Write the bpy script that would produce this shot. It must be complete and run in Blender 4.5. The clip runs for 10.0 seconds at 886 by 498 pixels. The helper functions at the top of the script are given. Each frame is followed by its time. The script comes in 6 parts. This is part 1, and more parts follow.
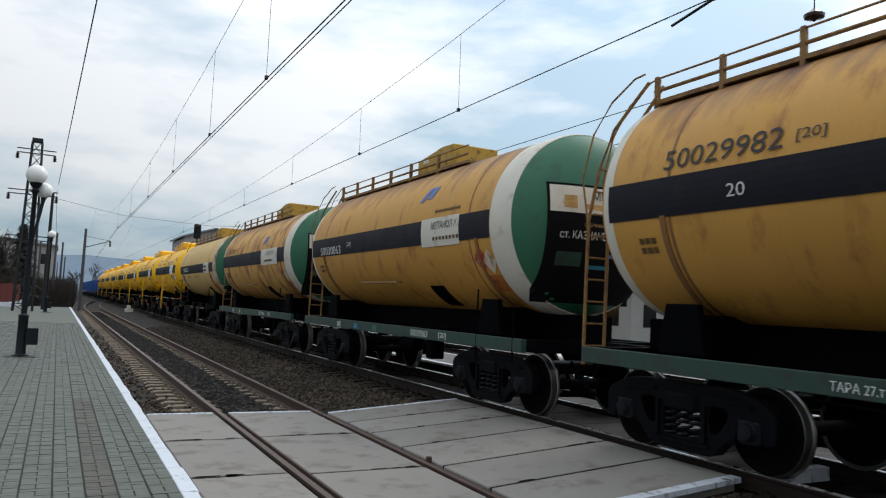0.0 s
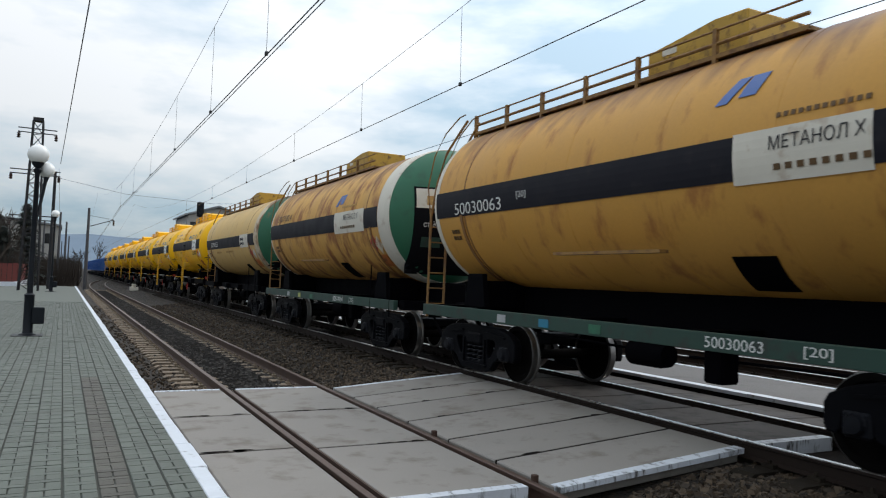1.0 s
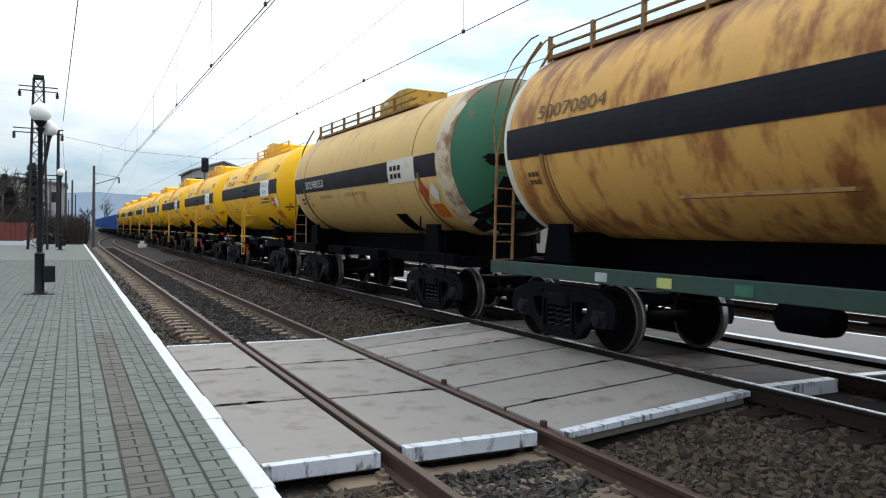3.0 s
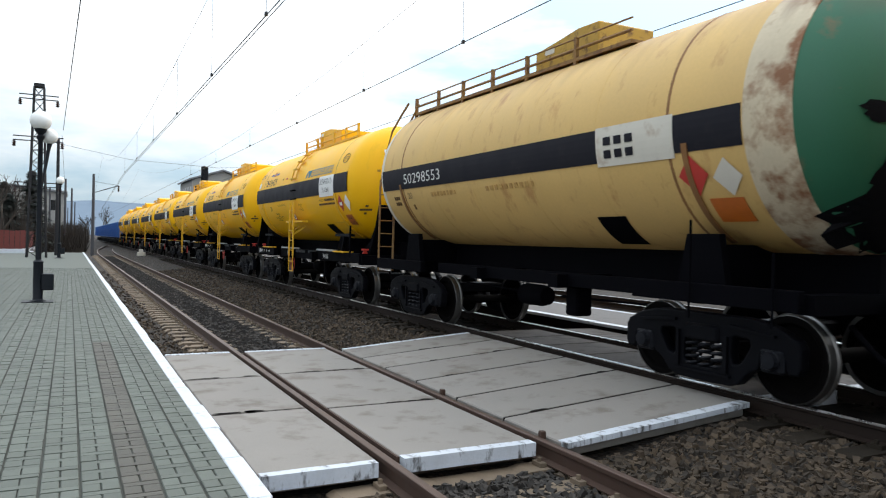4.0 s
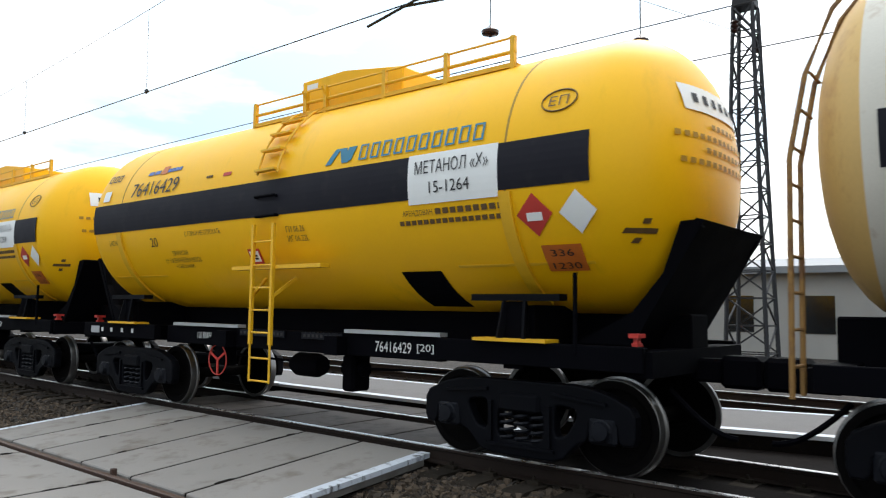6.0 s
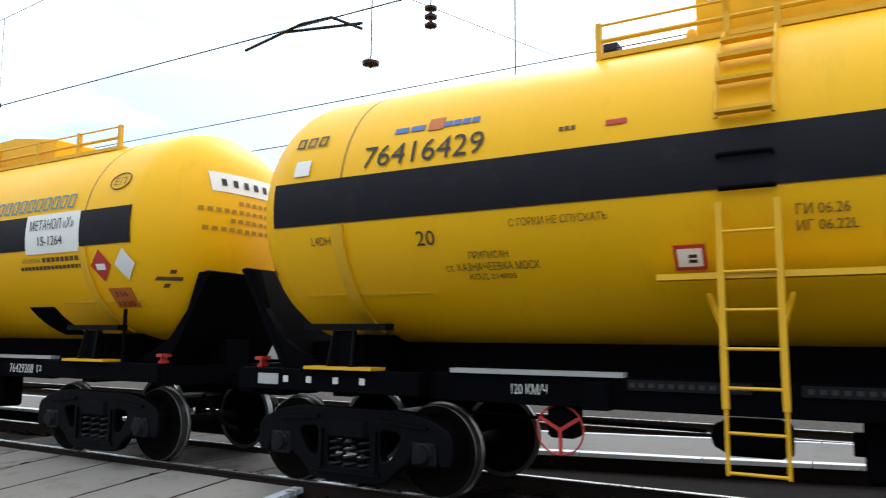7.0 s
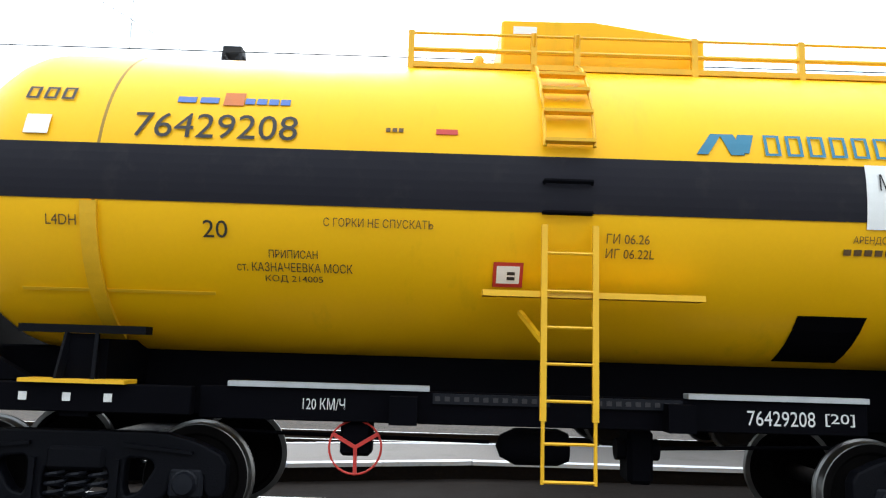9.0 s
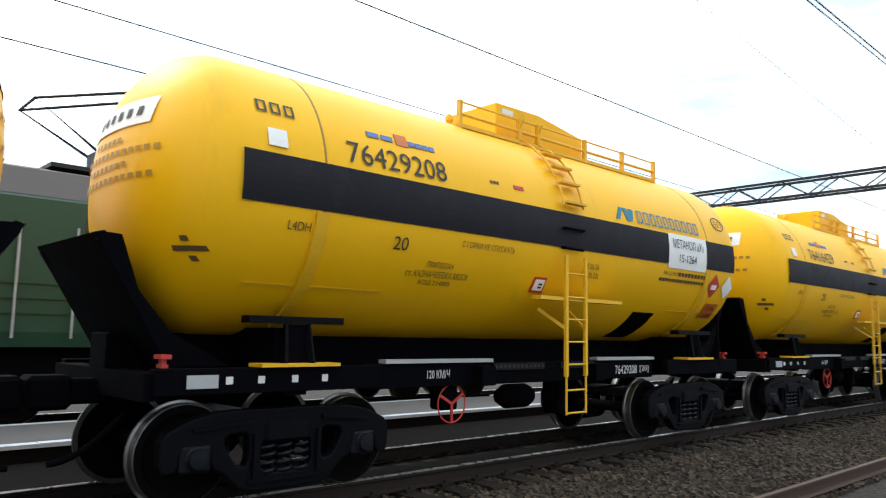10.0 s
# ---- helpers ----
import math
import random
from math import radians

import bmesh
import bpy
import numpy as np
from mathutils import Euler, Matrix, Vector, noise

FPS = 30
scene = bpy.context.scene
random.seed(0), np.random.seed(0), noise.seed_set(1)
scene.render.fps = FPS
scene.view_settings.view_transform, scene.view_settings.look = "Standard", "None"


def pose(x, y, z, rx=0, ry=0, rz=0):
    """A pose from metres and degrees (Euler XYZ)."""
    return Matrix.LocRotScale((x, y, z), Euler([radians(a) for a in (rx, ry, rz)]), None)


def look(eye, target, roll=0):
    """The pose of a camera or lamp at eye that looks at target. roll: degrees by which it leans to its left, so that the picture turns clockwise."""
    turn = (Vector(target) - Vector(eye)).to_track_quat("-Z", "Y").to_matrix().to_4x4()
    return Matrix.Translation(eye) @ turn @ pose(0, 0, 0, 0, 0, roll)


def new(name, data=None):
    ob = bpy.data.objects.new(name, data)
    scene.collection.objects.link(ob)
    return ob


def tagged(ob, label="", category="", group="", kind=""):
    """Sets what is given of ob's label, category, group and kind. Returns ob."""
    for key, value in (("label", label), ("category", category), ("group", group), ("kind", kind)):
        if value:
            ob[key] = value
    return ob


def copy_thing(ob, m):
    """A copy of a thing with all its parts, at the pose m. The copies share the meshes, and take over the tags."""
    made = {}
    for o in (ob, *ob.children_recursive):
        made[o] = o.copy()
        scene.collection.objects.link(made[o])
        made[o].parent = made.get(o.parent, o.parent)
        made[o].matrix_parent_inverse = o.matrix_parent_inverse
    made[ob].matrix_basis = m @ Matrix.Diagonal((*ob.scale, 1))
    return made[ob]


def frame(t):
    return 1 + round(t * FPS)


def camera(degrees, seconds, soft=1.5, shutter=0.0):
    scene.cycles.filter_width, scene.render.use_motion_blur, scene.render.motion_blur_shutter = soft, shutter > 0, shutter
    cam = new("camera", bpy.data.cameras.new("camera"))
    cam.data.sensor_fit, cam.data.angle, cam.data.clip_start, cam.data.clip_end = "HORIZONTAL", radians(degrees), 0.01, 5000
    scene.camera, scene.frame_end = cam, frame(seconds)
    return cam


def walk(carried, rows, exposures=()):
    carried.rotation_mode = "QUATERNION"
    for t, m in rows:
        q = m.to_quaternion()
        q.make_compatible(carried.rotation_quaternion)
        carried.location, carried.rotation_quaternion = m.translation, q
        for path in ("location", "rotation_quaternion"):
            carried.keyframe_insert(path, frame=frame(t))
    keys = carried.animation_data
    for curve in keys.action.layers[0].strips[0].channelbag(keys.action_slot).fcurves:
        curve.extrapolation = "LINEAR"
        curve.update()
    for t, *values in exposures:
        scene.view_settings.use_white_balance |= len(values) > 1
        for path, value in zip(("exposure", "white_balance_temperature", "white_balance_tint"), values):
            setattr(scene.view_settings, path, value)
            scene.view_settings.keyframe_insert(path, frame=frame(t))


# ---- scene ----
EYE = (0.0, 0.0, 1.86)
cam = camera(62.15, 10.0, soft=1.15, shutter=0.1)
# seconds, heading (left of the track's line is positive), tilt, roll
TURNS = [
    (0.0, -27.46, 4.46, -2.79), (0.5, -28.96, 3.27, -2.26), (1.0, -27.29, 2.54, -2.21),
    (1.5, -26.78, 2.28, -1.94), (2.0, -26.32, 1.15, -1.61), (2.5, -26.65, -1.39, -1.17),
    (3.8, -27.15, -0.74, -1.14), (4.0, -26.95, -0.54, -1.33), (4.5, -27.76, -0.16, -1.51), (5.0, -31.82, 1.00, -1.39),
    (5.2, -35.68, 1.97, -1.28), (6.3, -56.25, 6.18, -1.19), (6.5, -59.18, 7.15, -1.25),
    (7.0, -60.15, 7.00, -0.45), (7.5, -51.19, 4.00, -1.48), (7.8, -43.88, 3.29, -1.38),
    (8.0, -45.25, 4.06, -1.85), (8.5, -65.72, 5.99, -1.83), (9.0, -90.39, 8.12, -1.70),
    (9.5, -114.30, 6.42, -1.61), (10.0, -132.98, 6.70, -1.05),
]
walk(cam, [(t, pose(*EYE, 0, 0, a) @ pose(0, 0, 0, 90 + p, 0, 0) @ pose(0, 0, 0, 0, 0, -r)) for t, a, p, r in TURNS],
     exposures=[(0.0, -0.68), (1.0, -0.60), (2.0, -0.42), (2.5, -0.26), (4.0, -0.06), (4.5, -0.14), (5.2, -0.10), (6.5, 0.02), (7.5, 0.06), (8.3, 0.32), (9.0, 0.64), (9.5, 0.62), (10.0, 0.16)])

# ---------------------------------------------------------------- light
SUN_EL, SUN_AZ = 48.0, 75.0          # degrees; azimuth clockwise from the track's far direction
world = bpy.data.worlds.new("overcast_sky")
scene.world = world
world.use_nodes = True
wn, wl = world.node_tree.nodes, world.node_tree.links
wn.clear()
w_out, w_bg = wn.new("ShaderNodeOutputWorld"), wn.new("ShaderNodeBackground")
sky = wn.new("ShaderNodeTexSky")
sky.sky_type, sky.sun_disc = "NISHITA", False
sky.sun_elevation, sky.sun_rotation = radians(SUN_EL), radians(SUN_AZ)
sky.dust_density = 2.0
dim = wn.new("ShaderNodeVectorMath"); dim.operation = "SCALE"; dim.inputs["Scale"].default_value = 0.12
tc = wn.new("ShaderNodeTexCoord")
stretch = wn.new("ShaderNodeMapping"); stretch.inputs["Scale"].default_value = (1.0, 1.0, 3.2)
cl1 = wn.new("ShaderNodeTexNoise"); cl1.inputs["Scale"].default_value = 2.2; cl1.inputs["Detail"].default_value = 7; cl1.inputs["Roughness"].default_value = 0.55
tone = wn.new("ShaderNodeValToRGB")
tone.color_ramp.elements[0].position, tone.color_ramp.elements[0].color = 0.38, (0.44, 0.60, 0.72, 1)
tone.color_ramp.elements[1].position, tone.color_ramp.elements[1].color = 0.56, (1.0, 1.02, 1.03, 1)
veil = wn.new("ShaderNodeMix"); veil.data_type = "RGBA"; veil.inputs["Factor"].default_value = 0.80
wl.new(tc.outputs["Generated"], stretch.inputs["Vector"])
wl.new(stretch.outputs["Vector"], cl1.inputs["Vector"])
wl.new(cl1.outputs["Fac"], tone.inputs["Fac"])
wl.new(sky.outputs["Color"], dim.inputs[0])
wl.new(dim.outputs["Vector"], veil.inputs["A"])
wl.new(tone.outputs["Color"], veil.inputs["B"])
# an overcast sky is brightest overhead, and brighter towards the hidden sun
axes = wn.new("ShaderNodeSeparateXYZ")
wl.new(tc.outputs["Generated"], axes.inputs["Vector"])
east = wn.new("ShaderNodeMath"); east.operation = "MULTIPLY_ADD"; east.inputs[1].default_value = 0.30; east.inputs[2].default_value = 0.74
wl.new(axes.outputs["X"], east.inputs[0])
high = wn.new("ShaderNodeMath"); high.operation = "MULTIPLY_ADD"; high.inputs[1].default_value = 1.35
wl.new(axes.outputs["Z"], high.inputs[0]); wl.new(east.outputs[0], high.inputs[2])
lit = wn.new("ShaderNodeVectorMath"); lit.operation = "SCALE"
wl.new(veil.outputs["Result"], lit.inputs[0]); wl.new(high.outputs[0], lit.inputs["Scale"])
wl.new(lit.outputs["Vector"], w_bg.inputs["Color"])
w_bg.inputs["Strength"].default_value = 1.5
wl.new(w_bg.outputs["Background"], w_out.inputs["Surface"])

sun = new("sun", bpy.data.lights.new("sun", "SUN"))
sun.data.energy, sun.data.angle, sun.data.color = 1.2, radians(25), (1.0, 0.96, 0.9)
sa, se = radians(SUN_AZ), radians(SUN_EL)
sun.matrix_world = look((0, 0, 30), (-math.sin(sa) * math.cos(se), -math.cos(sa) * math.cos(se), 30 - math.sin(se)))

# ---------------------------------------------------------------- materials
def mat(name, col, rough=0.6, metal=0.0, var=0.18, scale=6.0, fine=60.0, bump=0.08, col2=None, amount=0.0, streak=(1, 1, 1), edge=0.55, spec=0.5, per_piece=0.0, blotch=1.6, top_rust=0.0):
    """A painted or worn surface: two scales of variation and, with col2, patches of a second colour."""
    m = bpy.data.materials.new(name)
    m.use_nodes = True
    n, l = m.node_tree.nodes, m.node_tree.links
    b = n["Principled BSDF"]
    b.inputs["Metallic"].default_value = metal
    b.inputs["Specular IOR Level"].default_value = spec
    tex = n.new("ShaderNodeTexCoord")
    big = n.new("ShaderNodeTexNoise"); big.inputs["Scale"].default_value = scale; big.inputs["Detail"].default_value = 5
    sm = n.new("ShaderNodeTexNoise"); sm.inputs["Scale"].default_value = fine; sm.inputs["Detail"].default_value = 3
    mp = n.new("ShaderNodeMapping"); mp.inputs["Scale"].default_value = streak
    l.new(tex.outputs["Object"], mp.inputs["Vector"])
    l.new(mp.outputs["Vector"], big.inputs["Vector"]); l.new(tex.outputs["Object"], sm.inputs["Vector"])
    val = n.new("ShaderNodeMath"); val.operation = "MULTIPLY_ADD"
    l.new(big.outputs["Fac"], val.inputs[0]); val.inputs[1].default_value = 2 * var; val.inputs[2].default_value = 1 - var
    val2 = n.new("ShaderNodeMath"); val2.operation = "MULTIPLY_ADD"
    l.new(sm.outputs["Fac"], val2.inputs[0]); val2.inputs[1].default_value = var; val2.inputs[2].default_value = 1 - var / 2
    mul = n.new("ShaderNodeMath"); mul.operation = "MULTIPLY"
    l.new(val.outputs[0], mul.inputs[0]); l.new(val2.outputs[0], mul.inputs[1])
    if per_piece:
        info = n.new("ShaderNodeObjectInfo")
        geo = n.new("ShaderNodeNewGeometry")
        add = n.new("ShaderNodeMath"); add.operation = "ADD"
        l.new(info.outputs["Random"], add.inputs[0]); l.new(geo.outputs["Random Per Island"], add.inputs[1])
        fr = n.new("ShaderNodeMath"); fr.operation = "FRACT"; l.new(add.outputs[0], fr.inputs[0])
        pv = n.new("ShaderNodeMath"); pv.operation = "MULTIPLY_ADD"
        l.new(fr.outputs[0], pv.inputs[0]); pv.inputs[1].default_value = 2 * per_piece; pv.inputs[2].default_value = 1 - per_piece
        m2 = n.new("ShaderNodeMath"); m2.operation = "MULTIPLY"
        l.new(mul.outputs[0], m2.inputs[0]); l.new(pv.outputs[0], m2.inputs[1]); mul = m2
    base = n.new("ShaderNodeRGB"); base.outputs[0].default_value = (*col, 1)
    src = base.outputs[0]
    if col2:
        pn = n.new("ShaderNodeTexNoise"); pn.inputs["Scale"].default_value = scale * blotch; pn.inputs["Detail"].default_value = 8; pn.inputs["Roughness"].default_value = 0.62
        mp2 = n.new("ShaderNodeMapping"); mp2.inputs["Scale"].default_value = streak; mp2.inputs["Location"].default_value = (3.1, 7.7, 1.3)
        l.new(tex.outputs["Object"], mp2.inputs["Vector"]); l.new(mp2.outputs["Vector"], pn.inputs["Vector"])
        rp = n.new("ShaderNodeMapRange"); rp.inputs["From Min"].default_value = edge; rp.inputs["From Max"].default_value = edge + 0.14; rp.inputs["To Max"].default_value = amount
        l.new(pn.outputs["Fac"], rp.inputs["Value"])
        mx = n.new("ShaderNodeMix"); mx.data_type = "RGBA"
        l.new(rp.outputs["Result"], mx.inputs["Factor"]); l.new(src, mx.inputs["A"]); mx.inputs["B"].default_value = (*col2, 1)
        src = mx.outputs["Result"]
    if top_rust:
        # spilt cargo and rust along the crown of the tank, running down in streaks
        sep = n.new("ShaderNodeSeparateXYZ"); l.new(tex.outputs["Object"], sep.inputs["Vector"])
        run = n.new("ShaderNodeTexNoise"); run.inputs["Scale"].default_value = 1.0; run.inputs["Detail"].default_value = 6
        mp3 = n.new("ShaderNodeMapping"); mp3.inputs["Scale"].default_value = (0.4, 2.6, 0.4)
        l.new(tex.outputs["Object"], mp3.inputs["Vector"]); l.new(mp3.outputs["Vector"], run.inputs["Vector"])
        hz = n.new("ShaderNodeMath"); hz.operation = "MULTIPLY_ADD"; hz.inputs[1].default_value = 1.5
        l.new(run.outputs["Fac"], hz.inputs[0]); l.new(sep.outputs["Z"], hz.inputs[2])
        hr = n.new("ShaderNodeMapRange"); hr.inputs["From Min"].default_value = 4.72; hr.inputs["From Max"].default_value = 5.35; hr.inputs["To Max"].default_value = top_rust
        l.new(hz.outputs[0], hr.inputs["Value"])
        mx2 = n.new("ShaderNodeMix"); mx2.data_type = "RGBA"
        l.new(hr.outputs["Result"], mx2.inputs["Factor"]); l.new(src, mx2.inputs["A"]); mx2.inputs["B"].default_value = (0.115, 0.042, 0.018, 1)
        src = mx2.outputs["Result"]
    sc = n.new("ShaderNodeVectorMath"); sc.operation = "SCALE"
    l.new(src, sc.inputs[0]); l.new(mul.outputs[0], sc.inputs["Scale"])
    l.new(sc.outputs["Vector"], b.inputs["Base Color"])
    rr = n.new("ShaderNodeMath"); rr.operation = "MULTIPLY_ADD"; rr.use_clamp = True
    l.new(big.outputs["Fac"], rr.inputs[0]); rr.inputs[1].default_value = 0.25; rr.inputs[2].default_value = rough - 0.12
    l.new(rr.outputs[0], b.inputs["Roughness"])
    if bump:
        bp = n.new("ShaderNodeBump"); bp.inputs["Strength"].default_value = bump; bp.inputs["Distance"].default_value = 0.01
        l.new(sm.outputs["Fac"], bp.inputs["Height"]); l.new(bp.outputs["Normal"], b.inputs["Normal"])
    return m


M = {
    "yellow": mat("fresh_yellow_paint", (0.88, 0.465, 0.002), 0.42, var=0.05, scale=0.9, fine=30, bump=0.015, col2=(0.50, 0.30, 0.01), amount=0.35, streak=(1, 1.6, 0.35), edge=0.60, spec=0.25),
    "yellow_steel": mat("yellow_steelwork", (0.74, 0.40, 0.006), 0.5, var=0.12, scale=5, bump=0.04),
    "ochre": mat("weathered_ochre_paint", (0.54, 0.27, 0.045), 0.6, var=0.14, scale=0.8, fine=24, bump=0.03, col2=(0.26, 0.085, 0.018), amount=0.7, streak=(1, 1.6, 0.7), edge=0.545, blotch=2.0, top_rust=1.0),
    "ochre_rusty": mat("rusty_ochre_paint", (0.60, 0.325, 0.075), 0.65, var=0.16, scale=0.9, fine=24, bump=0.04, col2=(0.23, 0.068, 0.015), amount=0.9, streak=(1, 1.7, 0.7), edge=0.485, top_rust=1.0),
    "cream": mat("faded_cream_paint", (0.62, 0.40, 0.135), 0.6, var=0.12, scale=0.8, fine=24, bump=0.03, col2=(0.36, 0.155, 0.045), amount=0.65, streak=(1, 1.5, 0.8), edge=0.555, blotch=2.2, top_rust=0.35),
    "box_old": mat("chipped_yellow_sheet", (0.46, 0.27, 0.03), 0.6, var=0.15, scale=2.5, bump=0.04, col2=(0.10, 0.04, 0.015), amount=0.9, edge=0.54, blotch=2.4),
    "old_steel": mat("rusty_yellow_steelwork", (0.24, 0.125, 0.03), 0.65, var=0.2, scale=5, bump=0.08, col2=(0.12, 0.05, 0.02), amount=0.8, edge=0.48),
    "charcoal": mat("charcoal_stripe_paint", (0.007, 0.0065, 0.012), 0.6, var=0.15, scale=2, bump=0.02, col2=(0.025, 0.022, 0.024), amount=0.4, spec=0.2),
    "white_rusty": mat("rust_stained_white_paint", (0.58, 0.51, 0.39), 0.65, var=0.15, scale=1.6, bump=0.04, col2=(0.24, 0.10, 0.03), amount=0.85, edge=0.55),
    "band_rust": mat("rusted_white_band", (0.56, 0.47, 0.33), 0.7, var=0.2, scale=1.3, fine=20, bump=0.05, col2=(0.20, 0.075, 0.025), amount=0.95, edge=0.47, blotch=1.5, top_rust=1.0),
    "soot": mat("black_soot_paint", (0.0045, 0.0045, 0.006), 0.7, var=0.25, scale=3, bump=0.04, spec=0.08),
    "worn_wash": mat("worn_whitewash", (0.52, 0.55, 0.60), 0.8, var=0.15, scale=4, fine=40, bump=0.2, col2=(0.05, 0.045, 0.04), amount=0.95, edge=0.53, streak=(2.2, 1.0, 0.7), blotch=1.5),
    "white": mat("white_paint", (0.78, 0.78, 0.76), 0.55, var=0.06, scale=3, bump=0.02),
    "white_dirty": mat("dirty_white_paint", (0.62, 0.58, 0.50), 0.6, var=0.12, scale=2, bump=0.03, col2=(0.30, 0.17, 0.08), amount=0.6, edge=0.56),
    "green": mat("old_green_paint", (0.018, 0.12, 0.062), 0.55, var=0.15, scale=1.6, bump=0.03, col2=(0.02, 0.06, 0.04), amount=0.6, edge=0.55),
    "green_rusty": mat("rust_stained_green_paint", (0.018, 0.12, 0.062), 0.6, var=0.15, scale=1.4, bump=0.03, col2=(0.20, 0.10, 0.045), amount=0.75, edge=0.585, top_rust=0.5),
    "sill_green": mat("dirty_green_frame_paint", (0.010, 0.040, 0.028), 0.6, var=0.25, scale=2.5, bump=0.05, col2=(0.02, 0.018, 0.016), amount=0.7, edge=0.52),
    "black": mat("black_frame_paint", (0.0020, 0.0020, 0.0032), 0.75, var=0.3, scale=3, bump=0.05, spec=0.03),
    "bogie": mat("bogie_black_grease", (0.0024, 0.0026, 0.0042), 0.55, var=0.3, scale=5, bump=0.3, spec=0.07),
    "spring": mat("greasy_spring_steel", (0.006, 0.0068, 0.010), 0.5, var=0.3, scale=6, bump=0.08, spec=0.14),
    "tyre": mat("worn_wheel_steel", (0.17, 0.165, 0.16), 0.34, metal=0.9, var=0.2, scale=8, bump=0.04),
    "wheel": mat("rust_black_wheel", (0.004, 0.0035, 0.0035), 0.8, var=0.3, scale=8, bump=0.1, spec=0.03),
    "galv": mat("galvanised_cover", (0.38, 0.39, 0.40), 0.5, metal=0.2, var=0.3, scale=3, bump=0.03),
    "ink": mat("black_stencil_ink", (0.014, 0.012, 0.014), 0.6, var=0.2, bump=0.0),
    "ink_brown": mat("faded_stencil_ink", (0.10, 0.05, 0.012), 0.6, var=0.2, bump=0.0),
    "ink_faint": mat("pale_stencil_ink", (0.36, 0.19, 0.008), 0.6, var=0.2, bump=0.0),
    "faded_mark": mat("almost_faded_stencil", (0.42, 0.235, 0.07), 0.6, var=0.3, scale=5, bump=0.0, col2=(0.60, 0.38, 0.12), amount=0.9, edge=0.48),
    "seam": mat("dirty_weld_seam", (0.30, 0.165, 0.01), 0.6, var=0.3, bump=0.02),
    "seam_old": mat("rusty_weld_seam", (0.22, 0.10, 0.03), 0.7, var=0.35, scale=3, bump=0.04),
    "ink_teal": mat("teal_sign_paint", (0.012, 0.16, 0.26), 0.5, var=0.15, bump=0.0),
    "ink_blue": mat("blue_sign_paint", (0.06, 0.13, 0.36), 0.5, var=0.15, bump=0.0),
    "ink_white": mat("white_stencil_paint", (0.62, 0.62, 0.60), 0.6, var=0.2, bump=0.0),
    "red": mat("red_paint", (0.48, 0.03, 0.02), 0.5, var=0.15, bump=0.02),
    "hi_vis": mat("pale_green_yellow_patch", (0.40, 0.42, 0.12), 0.6, var=0.2, bump=0.0),
    "orange": mat("orange_plate", (0.50, 0.12, 0.01), 0.5, var=0.2, bump=0.0),
    "rail_side": mat("rusty_rail_side", (0.046, 0.022, 0.013), 0.8, var=0.25, scale=8, bump=0.1),
    "rail_dark": mat("dark_rail_side", (0.016, 0.010, 0.0075), 0.75, var=0.25, scale=8, bump=0.1, spec=0.2),
    "rail_top": mat("polished_rail_head", (0.50, 0.48, 0.47), 0.28, metal=0.9, var=0.15, scale=10, bump=0.02),
    "rail_dull": mat("dull_rail_head", (0.105, 0.070, 0.055), 0.45, metal=0.5, var=0.2, scale=10, bump=0.03),
    "concrete": mat("crossing_concrete", (0.225, 0.207, 0.188), 0.8, var=0.14, scale=1.6, fine=70, bump=0.12, col2=(0.13, 0.105, 0.085), amount=0.75, edge=0.53, per_piece=0.07),
    # darker concrete for the slabs between and beyond the rails of track 2
    "dark_slab": mat("dark_concrete", (0.060, 0.052, 0.048), 0.8, var=0.2, scale=2.0, fine=70, bump=0.12, col2=(0.025, 0.021, 0.019), amount=0.85, edge=0.50, per_piece=0.12, spec=0.25),
    "asphalt": mat("worn_grey_asphalt", (0.115, 0.108, 0.104), 0.85, var=0.16, scale=0.8, fine=90, bump=0.2, col2=(0.075, 0.07, 0.066), amount=0.6, edge=0.54),
    "dark_sleeper": mat("dark_sleeper_concrete", (0.020, 0.016, 0.012), 0.85, var=0.3, scale=4, bump=0.15, per_piece=0.25, spec=0.1),
    "red_worn": mat("flaking_red_placard", (0.36, 0.035, 0.02), 0.6, var=0.25, scale=6, bump=0.03, col2=(0.30, 0.20, 0.12), amount=0.9, edge=0.50, blotch=1.2),
    "orange_worn": mat("rusty_orange_plate", (0.40, 0.11, 0.015), 0.6, var=0.25, scale=5, bump=0.03, col2=(0.10, 0.035, 0.015), amount=0.9, edge=0.50, blotch=1.2),
    "sleeper": mat("sleeper_concrete", (0.155, 0.115, 0.078), 0.85, var=0.25, scale=4, bump=0.15, per_piece=0.15),
    "whitewash": mat("whitewashed_edge", (0.56, 0.59, 0.64), 0.75, var=0.12, scale=5, fine=40, bump=0.15, col2=(0.10, 0.095, 0.09), amount=0.85, edge=0.60),
    "paver": mat("grey_green_pavers", (0.094, 0.105, 0.089), 0.75, var=0.2, scale=0.9, fine=90, bump=0.15, per_piece=0.13, col2=(0.075, 0.078, 0.066), amount=0.5, edge=0.55),
    "paver_dark": mat("worn_dark_pavers", (0.075, 0.07, 0.058), 0.75, var=0.2, scale=2, fine=90, bump=0.25, per_piece=0.18),
    "joint": mat("paver_joint_sand", (0.040, 0.042, 0.034), 0.9, var=0.3, scale=3, fine=80, bump=0.2),
    "stone": mat("ballast_stone", (0.044, 0.030, 0.018), 0.85, var=0.3, scale=3, bump=0.1, per_piece=0.75),
    "stone_dark": mat("oily_ballast_stone", (0.028, 0.023, 0.019), 0.8, var=0.2, scale=3, bump=0.1, per_piece=0.6),
